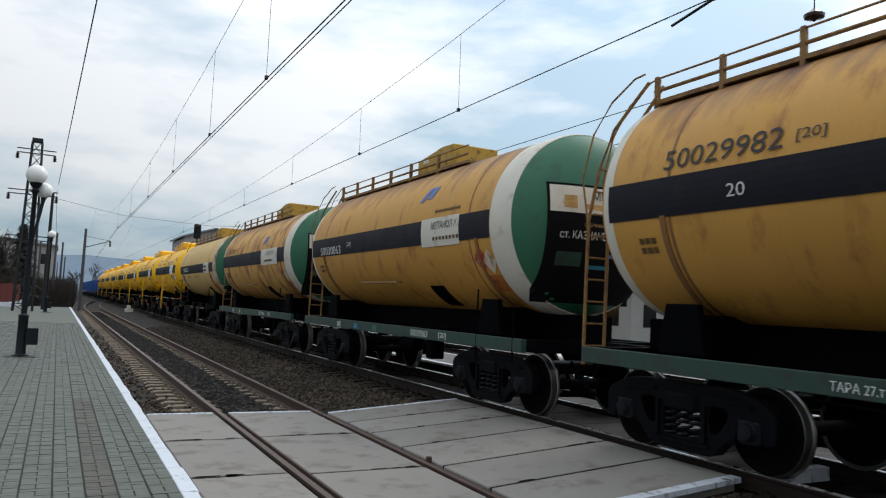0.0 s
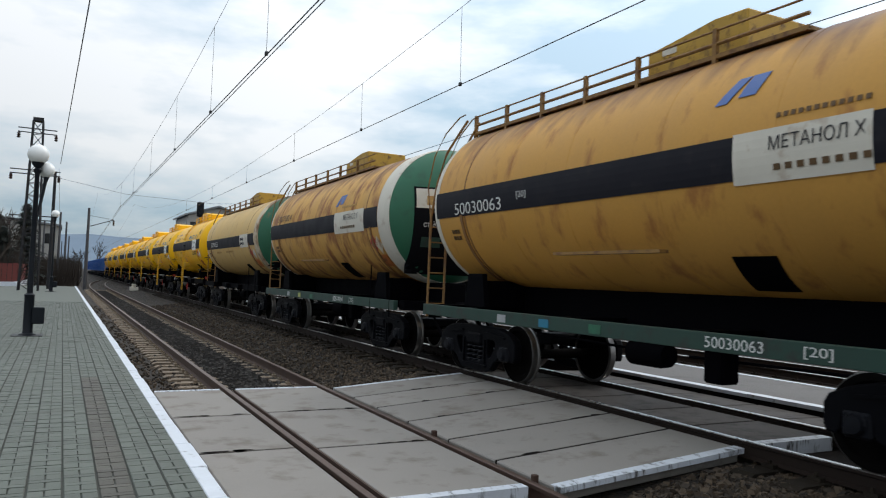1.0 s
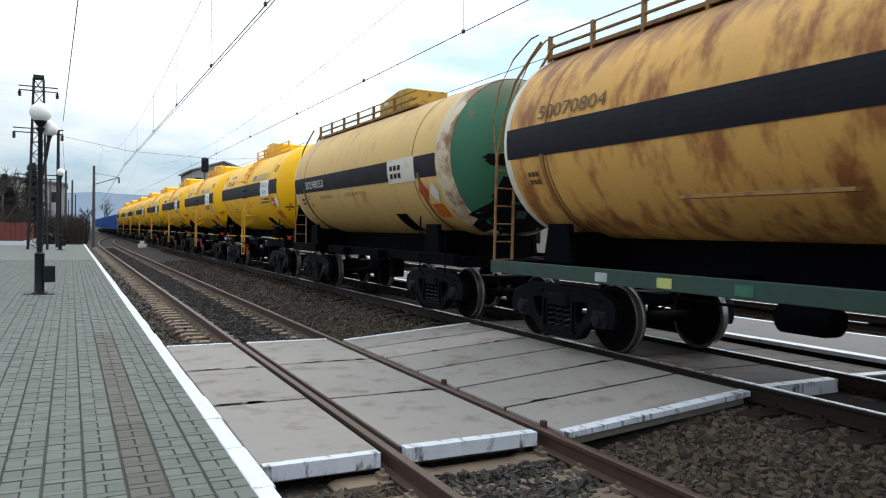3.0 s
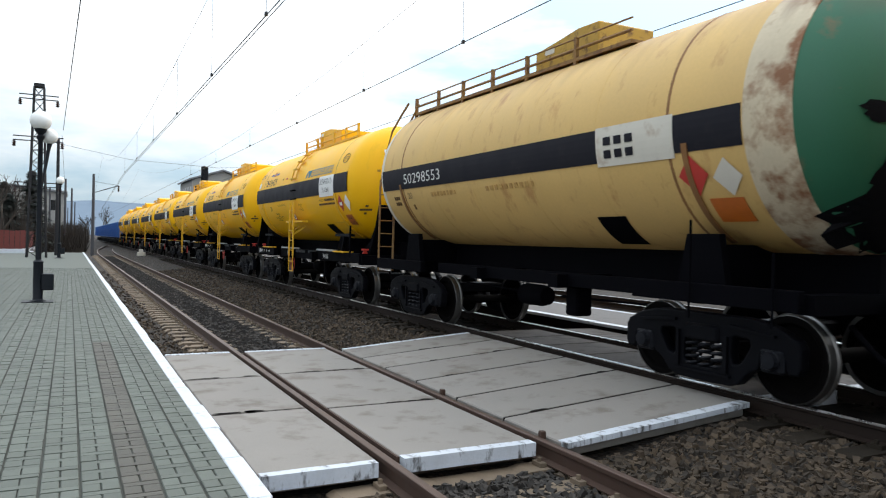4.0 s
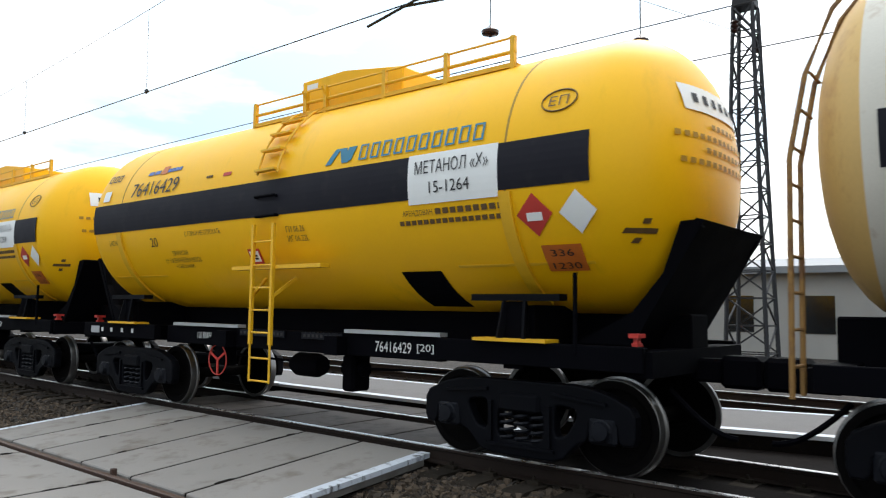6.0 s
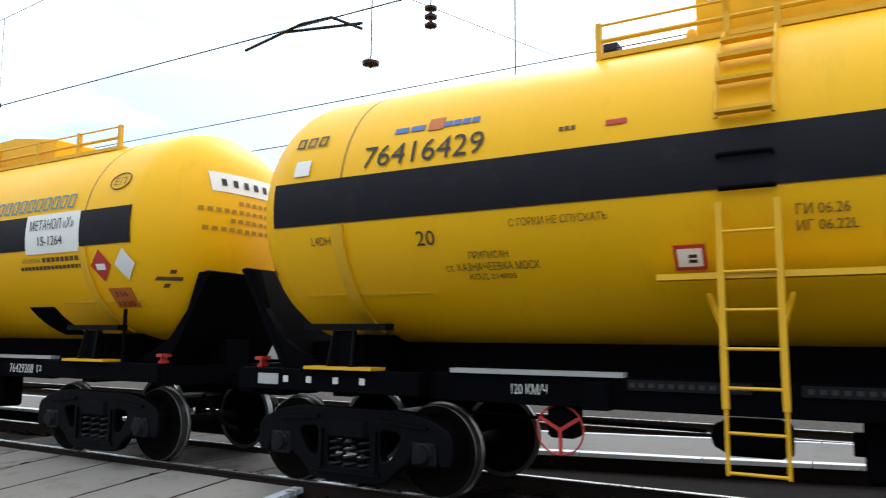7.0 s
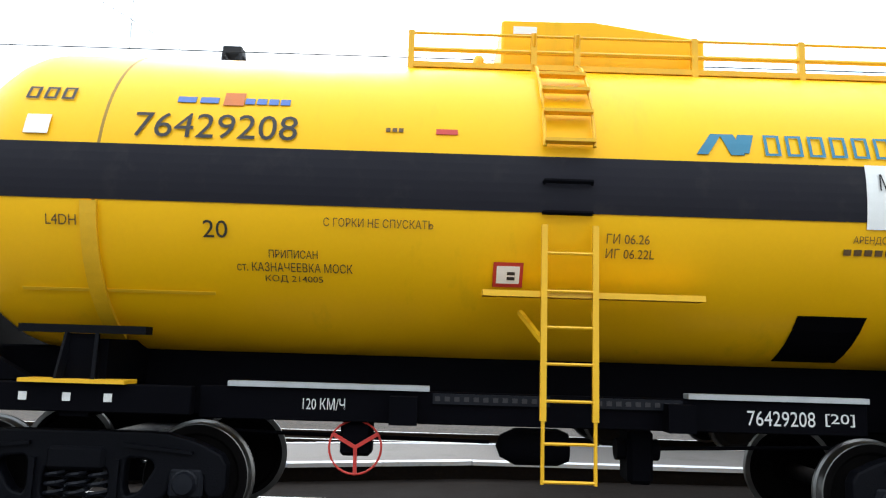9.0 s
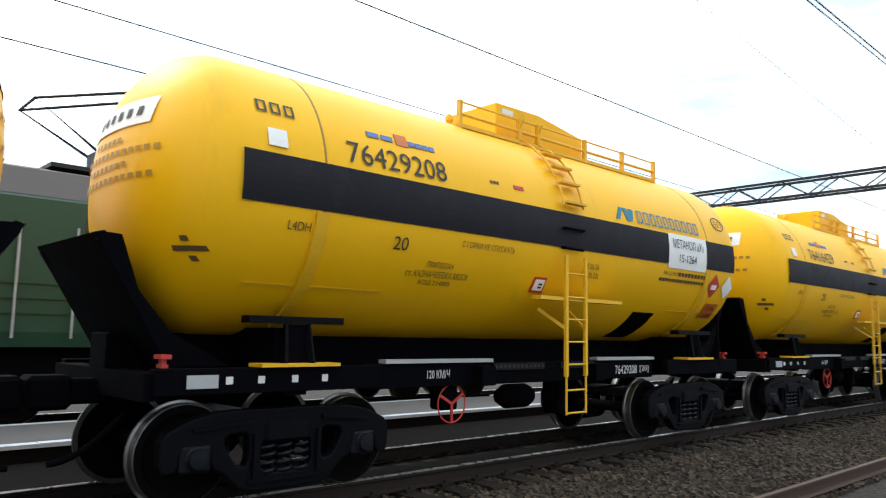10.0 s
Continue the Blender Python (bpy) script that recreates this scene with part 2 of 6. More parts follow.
    # oil and joint dirt, and the shade round the train as near-black colour
    "bed": mat("oil_and_shade_ballast", (0.0075, 0.006, 0.0055), 0.9, var=0.3, scale=2, fine=22, bump=0.6, spec=0.05, col2=(0.015, 0.012, 0.010), amount=0.7, blotch=9.0),
    "post": mat("black_lamp_post", (0.008, 0.010, 0.014), 0.5, var=0.2, bump=0.03, spec=0.2),
    "globe": mat("white_glass_globe", (0.80, 0.80, 0.78), 0.25, var=0.04, scale=3, bump=0.0),
    "concrete_pole": mat("pole_concrete", (0.06, 0.06, 0.066), 0.8, var=0.2, bump=0.1),
    "lattice": mat("dark_steel_lattice", (0.014, 0.014, 0.017), 0.6, metal=0.3, var=0.25, bump=0.05),
    "wire": mat("dark_copper_wire", (0.03, 0.03, 0.033), 0.5, metal=0.4, var=0.1, bump=0.0),
    "insulator": mat("brown_glazed_insulator", (0.035, 0.016, 0.012), 0.25, var=0.2, bump=0.0),
    "blue": mat("blue_wagon_paint", (0.02, 0.09, 0.30), 0.55, var=0.25, scale=1.5, bump=0.03, col2=(0.03, 0.04, 0.08), amount=0.5),
    "loco": mat("green_locomotive_paint", (0.008, 0.050, 0.027), 0.5, var=0.12, scale=1.0, bump=0.02, col2=(0.02, 0.06, 0.04), amount=0.5),
    "loco_roof": mat("grey_locomotive_roof", (0.075, 0.066, 0.062), 0.7, var=0.25, scale=2, bump=0.05),
    "glass": mat("dark_window_glass", (0.006, 0.007, 0.008), 0.12, var=0.1, bump=0.0),
    "fence": mat("red_brown_fence_paint", (0.14, 0.028, 0.022), 0.7, var=0.2, bump=0.05),
    "bark": mat("grey_brown_bark", (0.05, 0.04, 0.032), 0.9, var=0.3, scale=6, bump=0.3),
    "needles": mat("dark_spruce_needles", (0.006, 0.011, 0.008), 0.9, var=0.3, bump=0.0),
    "brush": mat("bare_brown_twigs", (0.035, 0.027, 0.021), 0.95, var=0.3, bump=0.0),
    "wall": mat("grey_plaster_wall", (0.30, 0.29, 0.27), 0.85, var=0.15, scale=0.8, bump=0.05),
    "roof": mat("grey_sheet_roof", (0.20, 0.21, 0.22), 0.6, metal=0.3, var=0.2, scale=0.7, bump=0.03),
    # the pale blue is distance haze mixed into the hills' base colour
    "hill": mat("haze_tinted_hill", (0.17, 0.215, 0.27), 1.0, var=0.12, scale=0.004, fine=0.03, bump=0.0, spec=0.0),
}


def ballast_material():
    m = bpy.data.materials.new("ballast_ground")
    m.use_nodes = True
    n, l = m.node_tree.nodes, m.node_tree.links
    b = n["Principled BSDF"]
    b.inputs["Roughness"].default_value = 0.9
    tex = n.new("ShaderNodeTexCoord")
    v = n.new("ShaderNodeTexVoronoi"); v.inputs["Scale"].default_value = 17
    big = n.new("ShaderNodeTexNoise"); big.inputs["Scale"].default_value = 0.45; big.inputs["Detail"].default_value = 6
    for k in (v, big):
        l.new(tex.outputs["Object"], k.inputs["Vector"])
    hue = n.new("ShaderNodeSeparateColor"); l.new(v.outputs["Color"], hue.inputs["Color"])
    rp = n.new("ShaderNodeValToRGB")
    rp.color_ramp.elements[0].color, rp.color_ramp.elements[1].color = (0.010, 0.007, 0.0045, 1), (0.080, 0.053, 0.031, 1)
    e = rp.color_ramp.elements.new(0.55); e.color = (0.030, 0.019, 0.011, 1)
    l.new(hue.outputs["Red"], rp.inputs["Fac"])
    gap = n.new("ShaderNodeMapRange"); gap.inputs["From Min"].default_value = 0.25; gap.inputs["From Max"].default_value = 0.62; gap.inputs["To Min"].default_value = 1.0; gap.inputs["To Max"].default_value = 0.35
    l.new(v.outputs["Distance"], gap.inputs["Value"])
    tint = n.new("ShaderNodeMapRange"); tint.inputs["To Min"].default_value = 0.55; tint.inputs["To Max"].default_value = 1.35
    l.new(big.outputs["Fac"], tint.inputs["Value"])
    mu = n.new("ShaderNodeMath"); mu.operation = "MULTIPLY"; l.new(gap.outputs["Result"], mu.inputs[0]); l.new(tint.outputs["Result"], mu.inputs[1])
    sc = n.new("ShaderNodeVectorMath"); sc.operation = "SCALE"; l.new(rp.outputs["Color"], sc.inputs[0]); l.new(mu.outputs[0], sc.inputs["Scale"])
    l.new(sc.outputs["Vector"], b.inputs["Base Color"])
    inv = n.new("ShaderNodeMath"); inv.operation = "SUBTRACT"; inv.inputs[0].default_value = 1.0; l.new(v.outputs["Distance"], inv.inputs[1])
    bp = n.new("ShaderNodeBump"); bp.inputs["Strength"].default_value = 0.9; bp.inputs["Distance"].default_value = 0.03
    l.new(inv.outputs[0], bp.inputs["Height"]); l.new(bp.outputs["Normal"], b.inputs["Normal"])
    return m


M["ballast"] = ballast_material()


# ---------------------------------------------------------------- building helpers
def finish(name, bm, material, smooth=False):
    bmesh.ops.recalc_face_normals(bm, faces=bm.faces)
    me = bpy.data.meshes.new(name)
    bm.to_mesh(me)
    bm.free()
    me.materials.append(M[material])
    if smooth:
        me.polygons.foreach_set("use_smooth", [True] * len(me.polygons))
        me.set_sharp_from_angle(angle=radians(40))
    return me


def part(name, bm, material, parent, label="", smooth=False):
    """One mesh object under a thing or a part; its coordinates are the parent's."""
    ob = new(name, bm if isinstance(bm, bpy.types.Mesh) else finish(name, bm, material, smooth))
    ob.parent = parent
    if label:
        ob["label"] = label
    return ob


def thing(name, bm, material, label, category, group="", kind="", smooth=False):
    return tagged(new(name, finish(name, bm, material, smooth)), label, category, group, kind)


def holder(name, m, label, category, group=""):
    ob = tagged(new(name), label, category, group)
    ob.empty_display_size = 0.3
    ob.matrix_basis = m
    return ob


def B():
    return bmesh.new()


def box(bm, x0, x1, y0, y1, z0, z1, bev=0.0):
    r = bmesh.ops.create_cube(bm, size=1.0)
    for v in r["verts"]:
        v.co = Vector(((x0 + x1) / 2 + v.co.x * (x1 - x0), (y0 + y1) / 2 + v.co.y * (y1 - y0), (z0 + z1) / 2 + v.co.z * (z1 - z0)))
    if bev:
        es = list({e for v in r["verts"] for e in v.link_edges})
        bmesh.ops.bevel(bm, geom=es, offset=bev, segments=1, affect="EDGES")
    return bm


def prism(bm, outline, axis, a, b):
    """A flat outline pushed from a to b along an axis; outline coordinates are the other two axes in order."""
    def at(p, h):
        return {"x": (h, p[0], p[1]), "y": (p[0], h, p[1]), "z": (p[0], p[1], h)}[axis]
    lo = [bm.verts.new(at(p, a)) for p in outline]
    hi = [bm.verts.new(at(p, b)) for p in outline]
    bm.faces.new(lo)
    bm.faces.new(hi[::-1])
    for i in range(len(lo)):
        j = (i + 1) % len(lo)
        bm.faces.new((lo[i], hi[i], hi[j], lo[j]))
    return bm


def tube(bm, pts, r, seg=6, closed=False):
    pts = [Vector(p) for p in pts]
    rings = []
    n = len(pts)
    for i, p in enumerate(pts):
        if closed:
            d = pts[(i + 1) % n] - pts[i - 1]
        else:
            d = pts[min(i + 1, n - 1)] - pts[max(i - 1, 0)]
        d.normalize()
        ref = Vector((0, 0, 1)) if abs(d.z) < 0.9 else Vector((1, 0, 0))
        u = d.cross(ref).normalized()
        w = u.cross(d)
        rr = r[i] if isinstance(r, (list, tuple)) else r
        rings.append([bm.verts.new(p + (u * math.cos(a) + w * math.sin(a)) * rr) for a in [2 * math.pi * k / seg for k in range(seg)]])
    for i in range(n if closed else n - 1):
        p, q = rings[i], rings[(i + 1) % n]
        for k in range(seg):
            bm.faces.new((p[k], p[(k + 1) % seg], q[(k + 1) % seg], q[k]))
    if not closed:
        bm.faces.new(rings[0][::-1])
        bm.faces.new(rings[-1])
    return bm


def lathe(bm, profile, axis="y", seg=48, centre=(0, 0, 0)):
    """A profile of (radius, along) turned round an axis."""
    rings = []
    cx, cy, cz = centre
    for r, h in profile:
        if r < 1e-6:
            p = {"y": (cx, cy + h, cz), "x": (cx + h, cy, cz), "z": (cx, cy, cz + h)}[axis]
            rings.append([bm.verts.new(p)])
            continue
        ring = []
        for k in range(seg):
            c, s = r * math.cos(2 * math.pi * k / seg), r * math.sin(2 * math.pi * k / seg)
            ring.append(bm.verts.new({"y": (cx + c, cy + h, cz + s), "x": (cx + h, cy + c, cz + s), "z": (cx + c, cy + s, cz + h)}[axis]))
        rings.append(ring)
    for p, q in zip(rings, rings[1:]):
        for k in range(seg):
            k2 = (k + 1) % seg
            if len(p) == 1 and len(q) == 1:
                continue
            if len(p) == 1:
                bm.faces.new((p[0], q[k2], q[k]))
            elif len(q) == 1:
                bm.faces.new((p[k], p[k2], q[0]))
            else:
                bm.faces.new((p[k], p[k2], q[k2], q[k]))
    return bm


def beam(bm, p, q, w, h, up=(0, 0, 1)):
    """A square bar from p to q."""
    p, q = Vector(p), Vector(q)
    d = (q - p).normalized()
    u = d.cross(Vector(up))
    if u.length < 1e-4:
        u = d.cross(Vector((1, 0, 0)))
    u.normalize()
    v = u.cross(d)
    rings = [[bm.verts.new(c + u * a * w / 2 + v * b * h / 2) for a, b in ((-1, -1), (1, -1), (1, 1), (-1, 1))] for c in (p, q)]
    bm.faces.new(rings[0][::-1]); bm.faces.new(rings[1])
    for k in range(4):
        bm.faces.new((rings[0][k], rings[0][(k + 1) % 4], rings[1][(k + 1) % 4], rings[1][k]))
    return bm


# ---------------------------------------------------------------- tank wagons
RAIL_Z2, TRACK2_X, SIZE = 0.265, 7.49, 0.975
SHIFT = -0.12                           # the new tanks sit a little towards the ladderless end
TR, TZ = 1.52, 3.10                     # tank radius, and the height of its axis over the rail


def skin(y, z, off=0.0):
    """The point of the tank's near side at that height."""
    s = max(-1.0, min(1.0, (z - TZ) / TR))
    a = math.asin(s)
    return Vector((-(TR + off) * math.cos(a), y, TZ + (TR + off) * s))


def patch(bm, y0, y1, z0, z1, off, slant=0.0, thick=0.006):
    """A curved sheet on the tank's near side, between two heights; slant moves the lower edge along the tank."""
    n = max(2, int(abs(z1 - z0) / 0.08))
    inner, outer = [], []
    for i in range(n + 1):
        a0, a1 = math.asin(max(-1, min(1, (z0 - TZ) / TR))), math.asin(max(-1, min(1, (z1 - TZ) / TR)))
        a = a0 + (a1 - a0) * i / n
        sh = slant * (1 - i / n)
        row = []
        for o in (off - thick, off):
            for y in (y0, y1):
                row.append(bm.verts.new((-(TR + o) * math.cos(a), y + sh, TZ + (TR + o) * math.sin(a))))
        inner.append(row)
    for p, q in zip(inner, inner[1:]):
        bm.faces.new((p[2], p[3], q[3], q[2]))
        bm.faces.new((p[0], q[0], q[1], p[1]))
        bm.faces.new((p[0], p[2], q[2], q[0]))
        bm.faces.new((p[1], q[1], q[3], p[3]))
    p, q = inner[0], inner[-1]
    bm.faces.new((p[0], p[1], p[3], p[2])); bm.faces.new((q[0], q[2], q[3], q[1]))
    return bm


def glyphs(text):
    """Flat outlines of a text in the built-in font: vertices and faces, scaled to a unit box."""
    cu = bpy.data.curves.new("writing", "FONT")
    cu.body = text
    cu.resolution_u = 3
    ob = new("writing", cu)
    bpy.context.view_layer.update()
    me = bpy.data.meshes.new_from_object(ob.evaluated_get(bpy.context.evaluated_depsgraph_get()))
    bpy.data.objects.remove(ob)
    bpy.data.curves.remove(cu)
    v = np.array([tuple(k.co) for k in me.vertices])
    f = [tuple(p.vertices) for p in me.polygons]
    bpy.data.meshes.remove(me)
    lo, hi = v.min(0), v.max(0)
    v = (v - lo) / np.maximum(hi - lo, 1e-6)
    return v, f


def lettering(name, text, parent, material, y, z, width, height, off=0.016, flat_x=None):
    """Writing on the tank's near side (or on a flat face at flat_x): its left end at y, its foot at z."""
    v, f = glyphs(text)
    a0 = math.asin(max(-1, min(1, (z - TZ) / TR))) if flat_x is None else 0
    co = []
    for u, w, _ in v:
        yy = y - u * width
        if flat_x is None:
            a = a0 + w * height / TR
            co.append((-(TR + off) * math.cos(a), yy, TZ + (TR + off) * math.sin(a)))
        else:
            co.append((flat_x, yy, z + w * height))
    me = bpy.data.meshes.new(name)
    me.from_pydata(co, [], f)
    me.materials.append(M[material])
    return part(name, me, material, parent)


def bars(name, parent, material, y, z, width, height, count, rows=1, off=0.012, gap=0.3):
    """Writing too small to read, or a trade mark, as plain bars."""
    rh = height / rows
    for r in range(rows):
        w = width / count
        for k in range(count):
            a = y - k * w
            bm = B(); patch(bm, a, a - w * (1 - gap), z + r * rh, z + r * rh + rh * 0.62, off)
            part(name, bm, material, parent)


def outlines(name, parent, material, y, z, width, height, count, stroke):
    """A trade name as a row of plain hollow boxes."""
    w = width / count
    for k in range(count):
        a, b = y - k * w, y - k * w - w * 0.72
        bm = B()
        out = [bm.verts.new(skin(u, v, 0.016)) for u, v in ((a, z), (b, z), (b, z + height / 2), (b, z + height), (a, z + height), (a, z + height / 2))]
        c, d, lo, hi = a - stroke, b + stroke, z + stroke * 0.8, z + height - stroke * 0.8
        ins = [bm.verts.new(skin(u, v, 0.016)) for u, v in ((c, lo), (d, lo), (d, z + height / 2), (d, hi), (c, hi), (c, z + height / 2))]
        for i in range(6):
            bm.faces.new((out[i], out[(i + 1) % 6], ins[(i + 1) % 6], ins[i]))
        part(name, bm, material, parent)


def wheelset(parent, y):
    bm = B()
    for s in (-1, 1):
        lathe(bm, [(0.0, s * 0.74), (0.14, s * 0.74), (0.15, s * 0.78), (0.37, s * 0.79), (0.40, s * 0.74), (0.44, s * 0.735), (0.464, s * 0.74), (0.464, s * 0.856), (0.44, s * 0.862), (0.39, s * 0.858),
                   (0.36, s * 0.82), (0.16, s * 0.83), (0.13, s * 0.88), (0.0, s * 0.88)], "x", 28)
    lathe(bm, [(0.0, -1.0), (0.065, -1.0), (0.085, -0.7), (0.085, 0.7), (0.065, 1.0), (0.0, 1.0)], "x", 12)
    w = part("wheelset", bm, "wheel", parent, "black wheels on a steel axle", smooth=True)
    w.location = (0, y, 0.475)
    for s in (-1, 1):
        bm = B()
        lathe(bm, [(0.45, s * 0.722), (0.502, s * 0.725), (0.502, s * 0.752), (0.480, s * 0.765), (0.476, s * 0.846), (0.472, s * 0.859), (0.464, s * 0.862), (0.45, s * 0.722)], "x", 40)
        part("tyre", bm, "tyre", w, "bright worn steel tyre", smooth=True)
    return w


SIDE_FRAME = []


def rounded(pts, times=2):
    """Cut the corners of a closed outline, so that it reads as a casting."""
    for _ in range(times):
        out = []
        for p, q in zip(pts, pts[1:] + pts[:1]):
            out += [(0.82 * p[0] + 0.18 * q[0], 0.82 * p[1] + 0.18 * q[1]), (0.18 * p[0] + 0.82 * q[0], 0.18 * p[1] + 0.82 * q[1])]
        pts = out
    return pts


def side_frame(yc, s):
    """A cast side frame with a spring window, two rounded openings and jaws over the axle boxes."""
    if not SIDE_FRAME:
        half = [(0.0, 0.87), (0.72, 0.87), (1.02, 0.80), (1.27, 0.68), (1.27, 0.38), (1.14, 0.37), (1.11, 0.58), (0.80, 0.58), (0.77, 0.37), (0.66, 0.33), (0.47, 0.13), (0.0, 0.12)]
        outline = half + [(-y, z) for y, z in half[-2:0:-1]]
        hole = [(0.40, 0.70), (0.66, 0.68), (0.70, 0.58), (0.56, 0.36), (0.43, 0.33), (0.39, 0.42)]
        window = [(-0.30, 0.64), (0.30, 0.64), (0.31, 0.25), (-0.31, 0.25)]
        cu = bpy.data.curves.new("side_frame", "CURVE")
        cu.dimensions, cu.fill_mode, cu.extrude, cu.bevel_depth, cu.bevel_resolution = "2D", "BOTH", 0.05, 0.022, 1
        for pts in (rounded(outline, 1), rounded(hole), rounded([(-y, z) for y, z in hole]), rounded(window)):
            sp = cu.splines.new("POLY")
            sp.points.add(len(pts) - 1)
            for k, (y, z) in enumerate(pts):
                sp.points[k].co = (y, z, 0, 1)
            sp.use_cyclic_u = True
        ob = new("side_frame", cu)
        bpy.context.view_layer.update()
        me = bpy.data.meshes.new_from_object(ob.evaluated_get(bpy.context.evaluated_depsgraph_get()))
        bpy.data.objects.remove(ob); bpy.data.curves.remove(cu)
        SIDE_FRAME.append(([tuple(v.co) for v in me.vertices], [tuple(p.vertices) for p in me.polygons]))
        bpy.data.meshes.remove(me)
    co, fs = SIDE_FRAME[0]
    bm = B()
    vs = [bm.verts.new((s * 1.06 + c[2] * s, yc + c[0], c[1])) for c in co]
    for f in fs:
        try:
            bm.faces.new([vs[k] for k in f])
        except ValueError:
            pass
    bmesh.ops.recalc_face_normals(bm, faces=bm.faces[:])
    # ribs cast on the face
    a, b = sorted((s * 1.09, s * 1.165))
    for d in (-1, 1):
        prism(bm, [(yc + d * 0.34, 0.66), (yc + d * 0.38, 0.66), (yc + d * 0.38, 0.24), (yc + d * 0.34, 0.24)], "x", a, b)
        prism(bm, [(yc + d * 0.40, 0.80), (yc + d * 1.00, 0.745), (yc + d * 1.00, 0.715), (yc + d * 0.40, 0.765)], "x", a, b - 0.01 if s > 0 else b)
    prism(bm, [(yc - 0.42, 0.225), (yc + 0.42, 0.225), (yc + 0.42, 0.195), (yc - 0.42, 0.195)], "x", a, b)
    return bm


def bogie(parent, yc):
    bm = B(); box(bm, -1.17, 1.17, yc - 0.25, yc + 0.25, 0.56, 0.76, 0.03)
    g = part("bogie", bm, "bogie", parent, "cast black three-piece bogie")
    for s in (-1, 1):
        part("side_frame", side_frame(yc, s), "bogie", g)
        for d in (-0.19, 0.0, 0.19):
            bm = B()
            pts = [(s * 1.055 + 0.085 * math.cos(k * 0.7), yc + d + 0.085 * math.sin(k * 0.7), 0.25 + 0.31 * k / 36) for k in range(37)]
            tube(bm, pts, 0.019, 5)
            part("spring", bm, "spring", g, "coil spring")
        for d in (-0.95, 0.95):
            bm = B()
            box(bm, s * 1.06 - 0.09, s * 1.06 + 0.09, yc + d - 0.15, yc + d + 0.15, 0.34, 0.60, 0.03)
            lathe(bm, [(0.0, s * 1.21), (0.085, s * 1.205), (0.10, s * 1.17), (0.115, s * 1.16), (0.115, s * 1.1), (0.0, s * 1.1)], "x", 14, (0, yc + d, 0.475))
            part("axle_box", bm, "spring", g)
    return g


def running_gear(w, base=8.0):
    for d in (-1, 1):
        bogie(w, d * base / 2)
        for e in (-0.95, 0.95):
            wheelset(w, d * base / 2 + e)


def coupler(w, end):
    bm = B()
    e = end
    box(bm, -0.12, 0.12, min(e * 5.4, e * 5.78), max(e * 5.4, e * 5.78), 0.92, 1.16, 0.03)
    box(bm, -0.20, 0.17, min(e * 5.76, e * 6.15), max(e * 5.76, e * 6.15), 0.88, 1.20, 0.04)
    cp = part("coupler", bm, "black", w, "automatic centre coupler")
    bm = B()
    pts = [(-0.45, e * (5.35 + 0.66 * k / 10), 0.86 - 0.42 * math.sin(math.pi * 0.5 * k / 10)) for k in range(11)]
    tube(bm, pts, 0.03, 6)
    part("brake_hose", bm, "black", cp, "hanging rubber brake hose")


def tank_profile(h=0.62, half=4.86, r=TR):
    prof = [(0.0, -half - h)]
    for k in range(1, 10):
        a = math.pi / 2 * k / 9
        prof.append((r * math.sin(a) ** 0.82, -half - h * math.cos(a) ** 1.1 if k < 9 else -half))
    ring = [(r, -half)] + [(r, y) for y in (-2.4, 0, 2.4)] + [(r, half)]
    prof = prof[:-1] + ring
    for k in range(8, 0, -1):
        a = math.pi / 2 * k / 9
        prof.append((r * math.sin(a) ** 0.82, half + h * math.cos(a) ** 1.1))
    prof.append((0.0, half + h))
    return prof


def rail_walk(w, steel, y0, y1, posts, side=-0.80, zt=4.58):
    """The walkway on top: a grated deck with a handrail on posts."""
    bm = B()
    box(bm, side - 0.02, -side + 0.02, y1, y0, zt - 0.035, zt - 0.01)
    for k in range(int((y0 - y1) / 0.09)):
        box(bm, side, -side, y1 + 0.09 * k, y1 + 0.09 * k + 0.018, zt - 0.012, zt + 0.008)
    dk = tagged(part("walkway", bm, steel, w, "grated roof walkway"), kind="stuff")
    bm = B()
    for s in (side, -side):
        beam(bm, (s, y1, zt - 0.02), (s, y0, zt - 0.02), 0.05, 0.055)
    part("edge_beam", bm, steel, dk)
    for s in (side, -side):
        for yy in posts:
            bm = B()
            box(bm, s - 0.03, s + 0.03, yy - 0.03, yy + 0.03, zt - 0.24, zt + 0.33)
            part("post", bm, steel, dk)
        bm = B()
        tube(bm, [(s, y0, zt + 0.31), (s, y1, zt + 0.31)], 0.014, 6)
        tube(bm, [(s, y0, zt + 0.14), (s, y1, zt + 0.14)], 0.024, 6)
        part("handrail", bm, steel, dk)
    return dk


def hatch_box(w, material, y0, y1, zt=4.60, slope=0.16, xh=0.55, h=0.52):
    bm = B()
    if slope > 0:
        prism(bm, [(y0, zt), (y1, zt), (y1, zt + h - slope), (y0 - (y0 - y1) * 0.45, zt + h), (y0, zt + h)], "x", -xh, xh)
    else:
        prism(bm, [(y0, zt), (y1, zt), (y1, zt + h), (y0 - (y0 - y1) * 0.7, zt + h), (y0, zt + h + slope)], "x", -xh, xh)
    bmesh.ops.bevel(bm, geom=bm.edges[:], offset=0.02, segments=1, affect="EDGES")
    hb = part("hatch_cover", bm, material, w, "sheet steel cover over the hatch")
    return hb


def on_head(x, z, d, half, h, off):
    """A point just over the tank's domed head at the end d."""
    rho = min(0.995, math.hypot(x, z - TZ) / TR)
    return (x, d * (half + h * math.cos(math.asin(rho ** (1 / 0.82))) ** 1.1 + off), z)


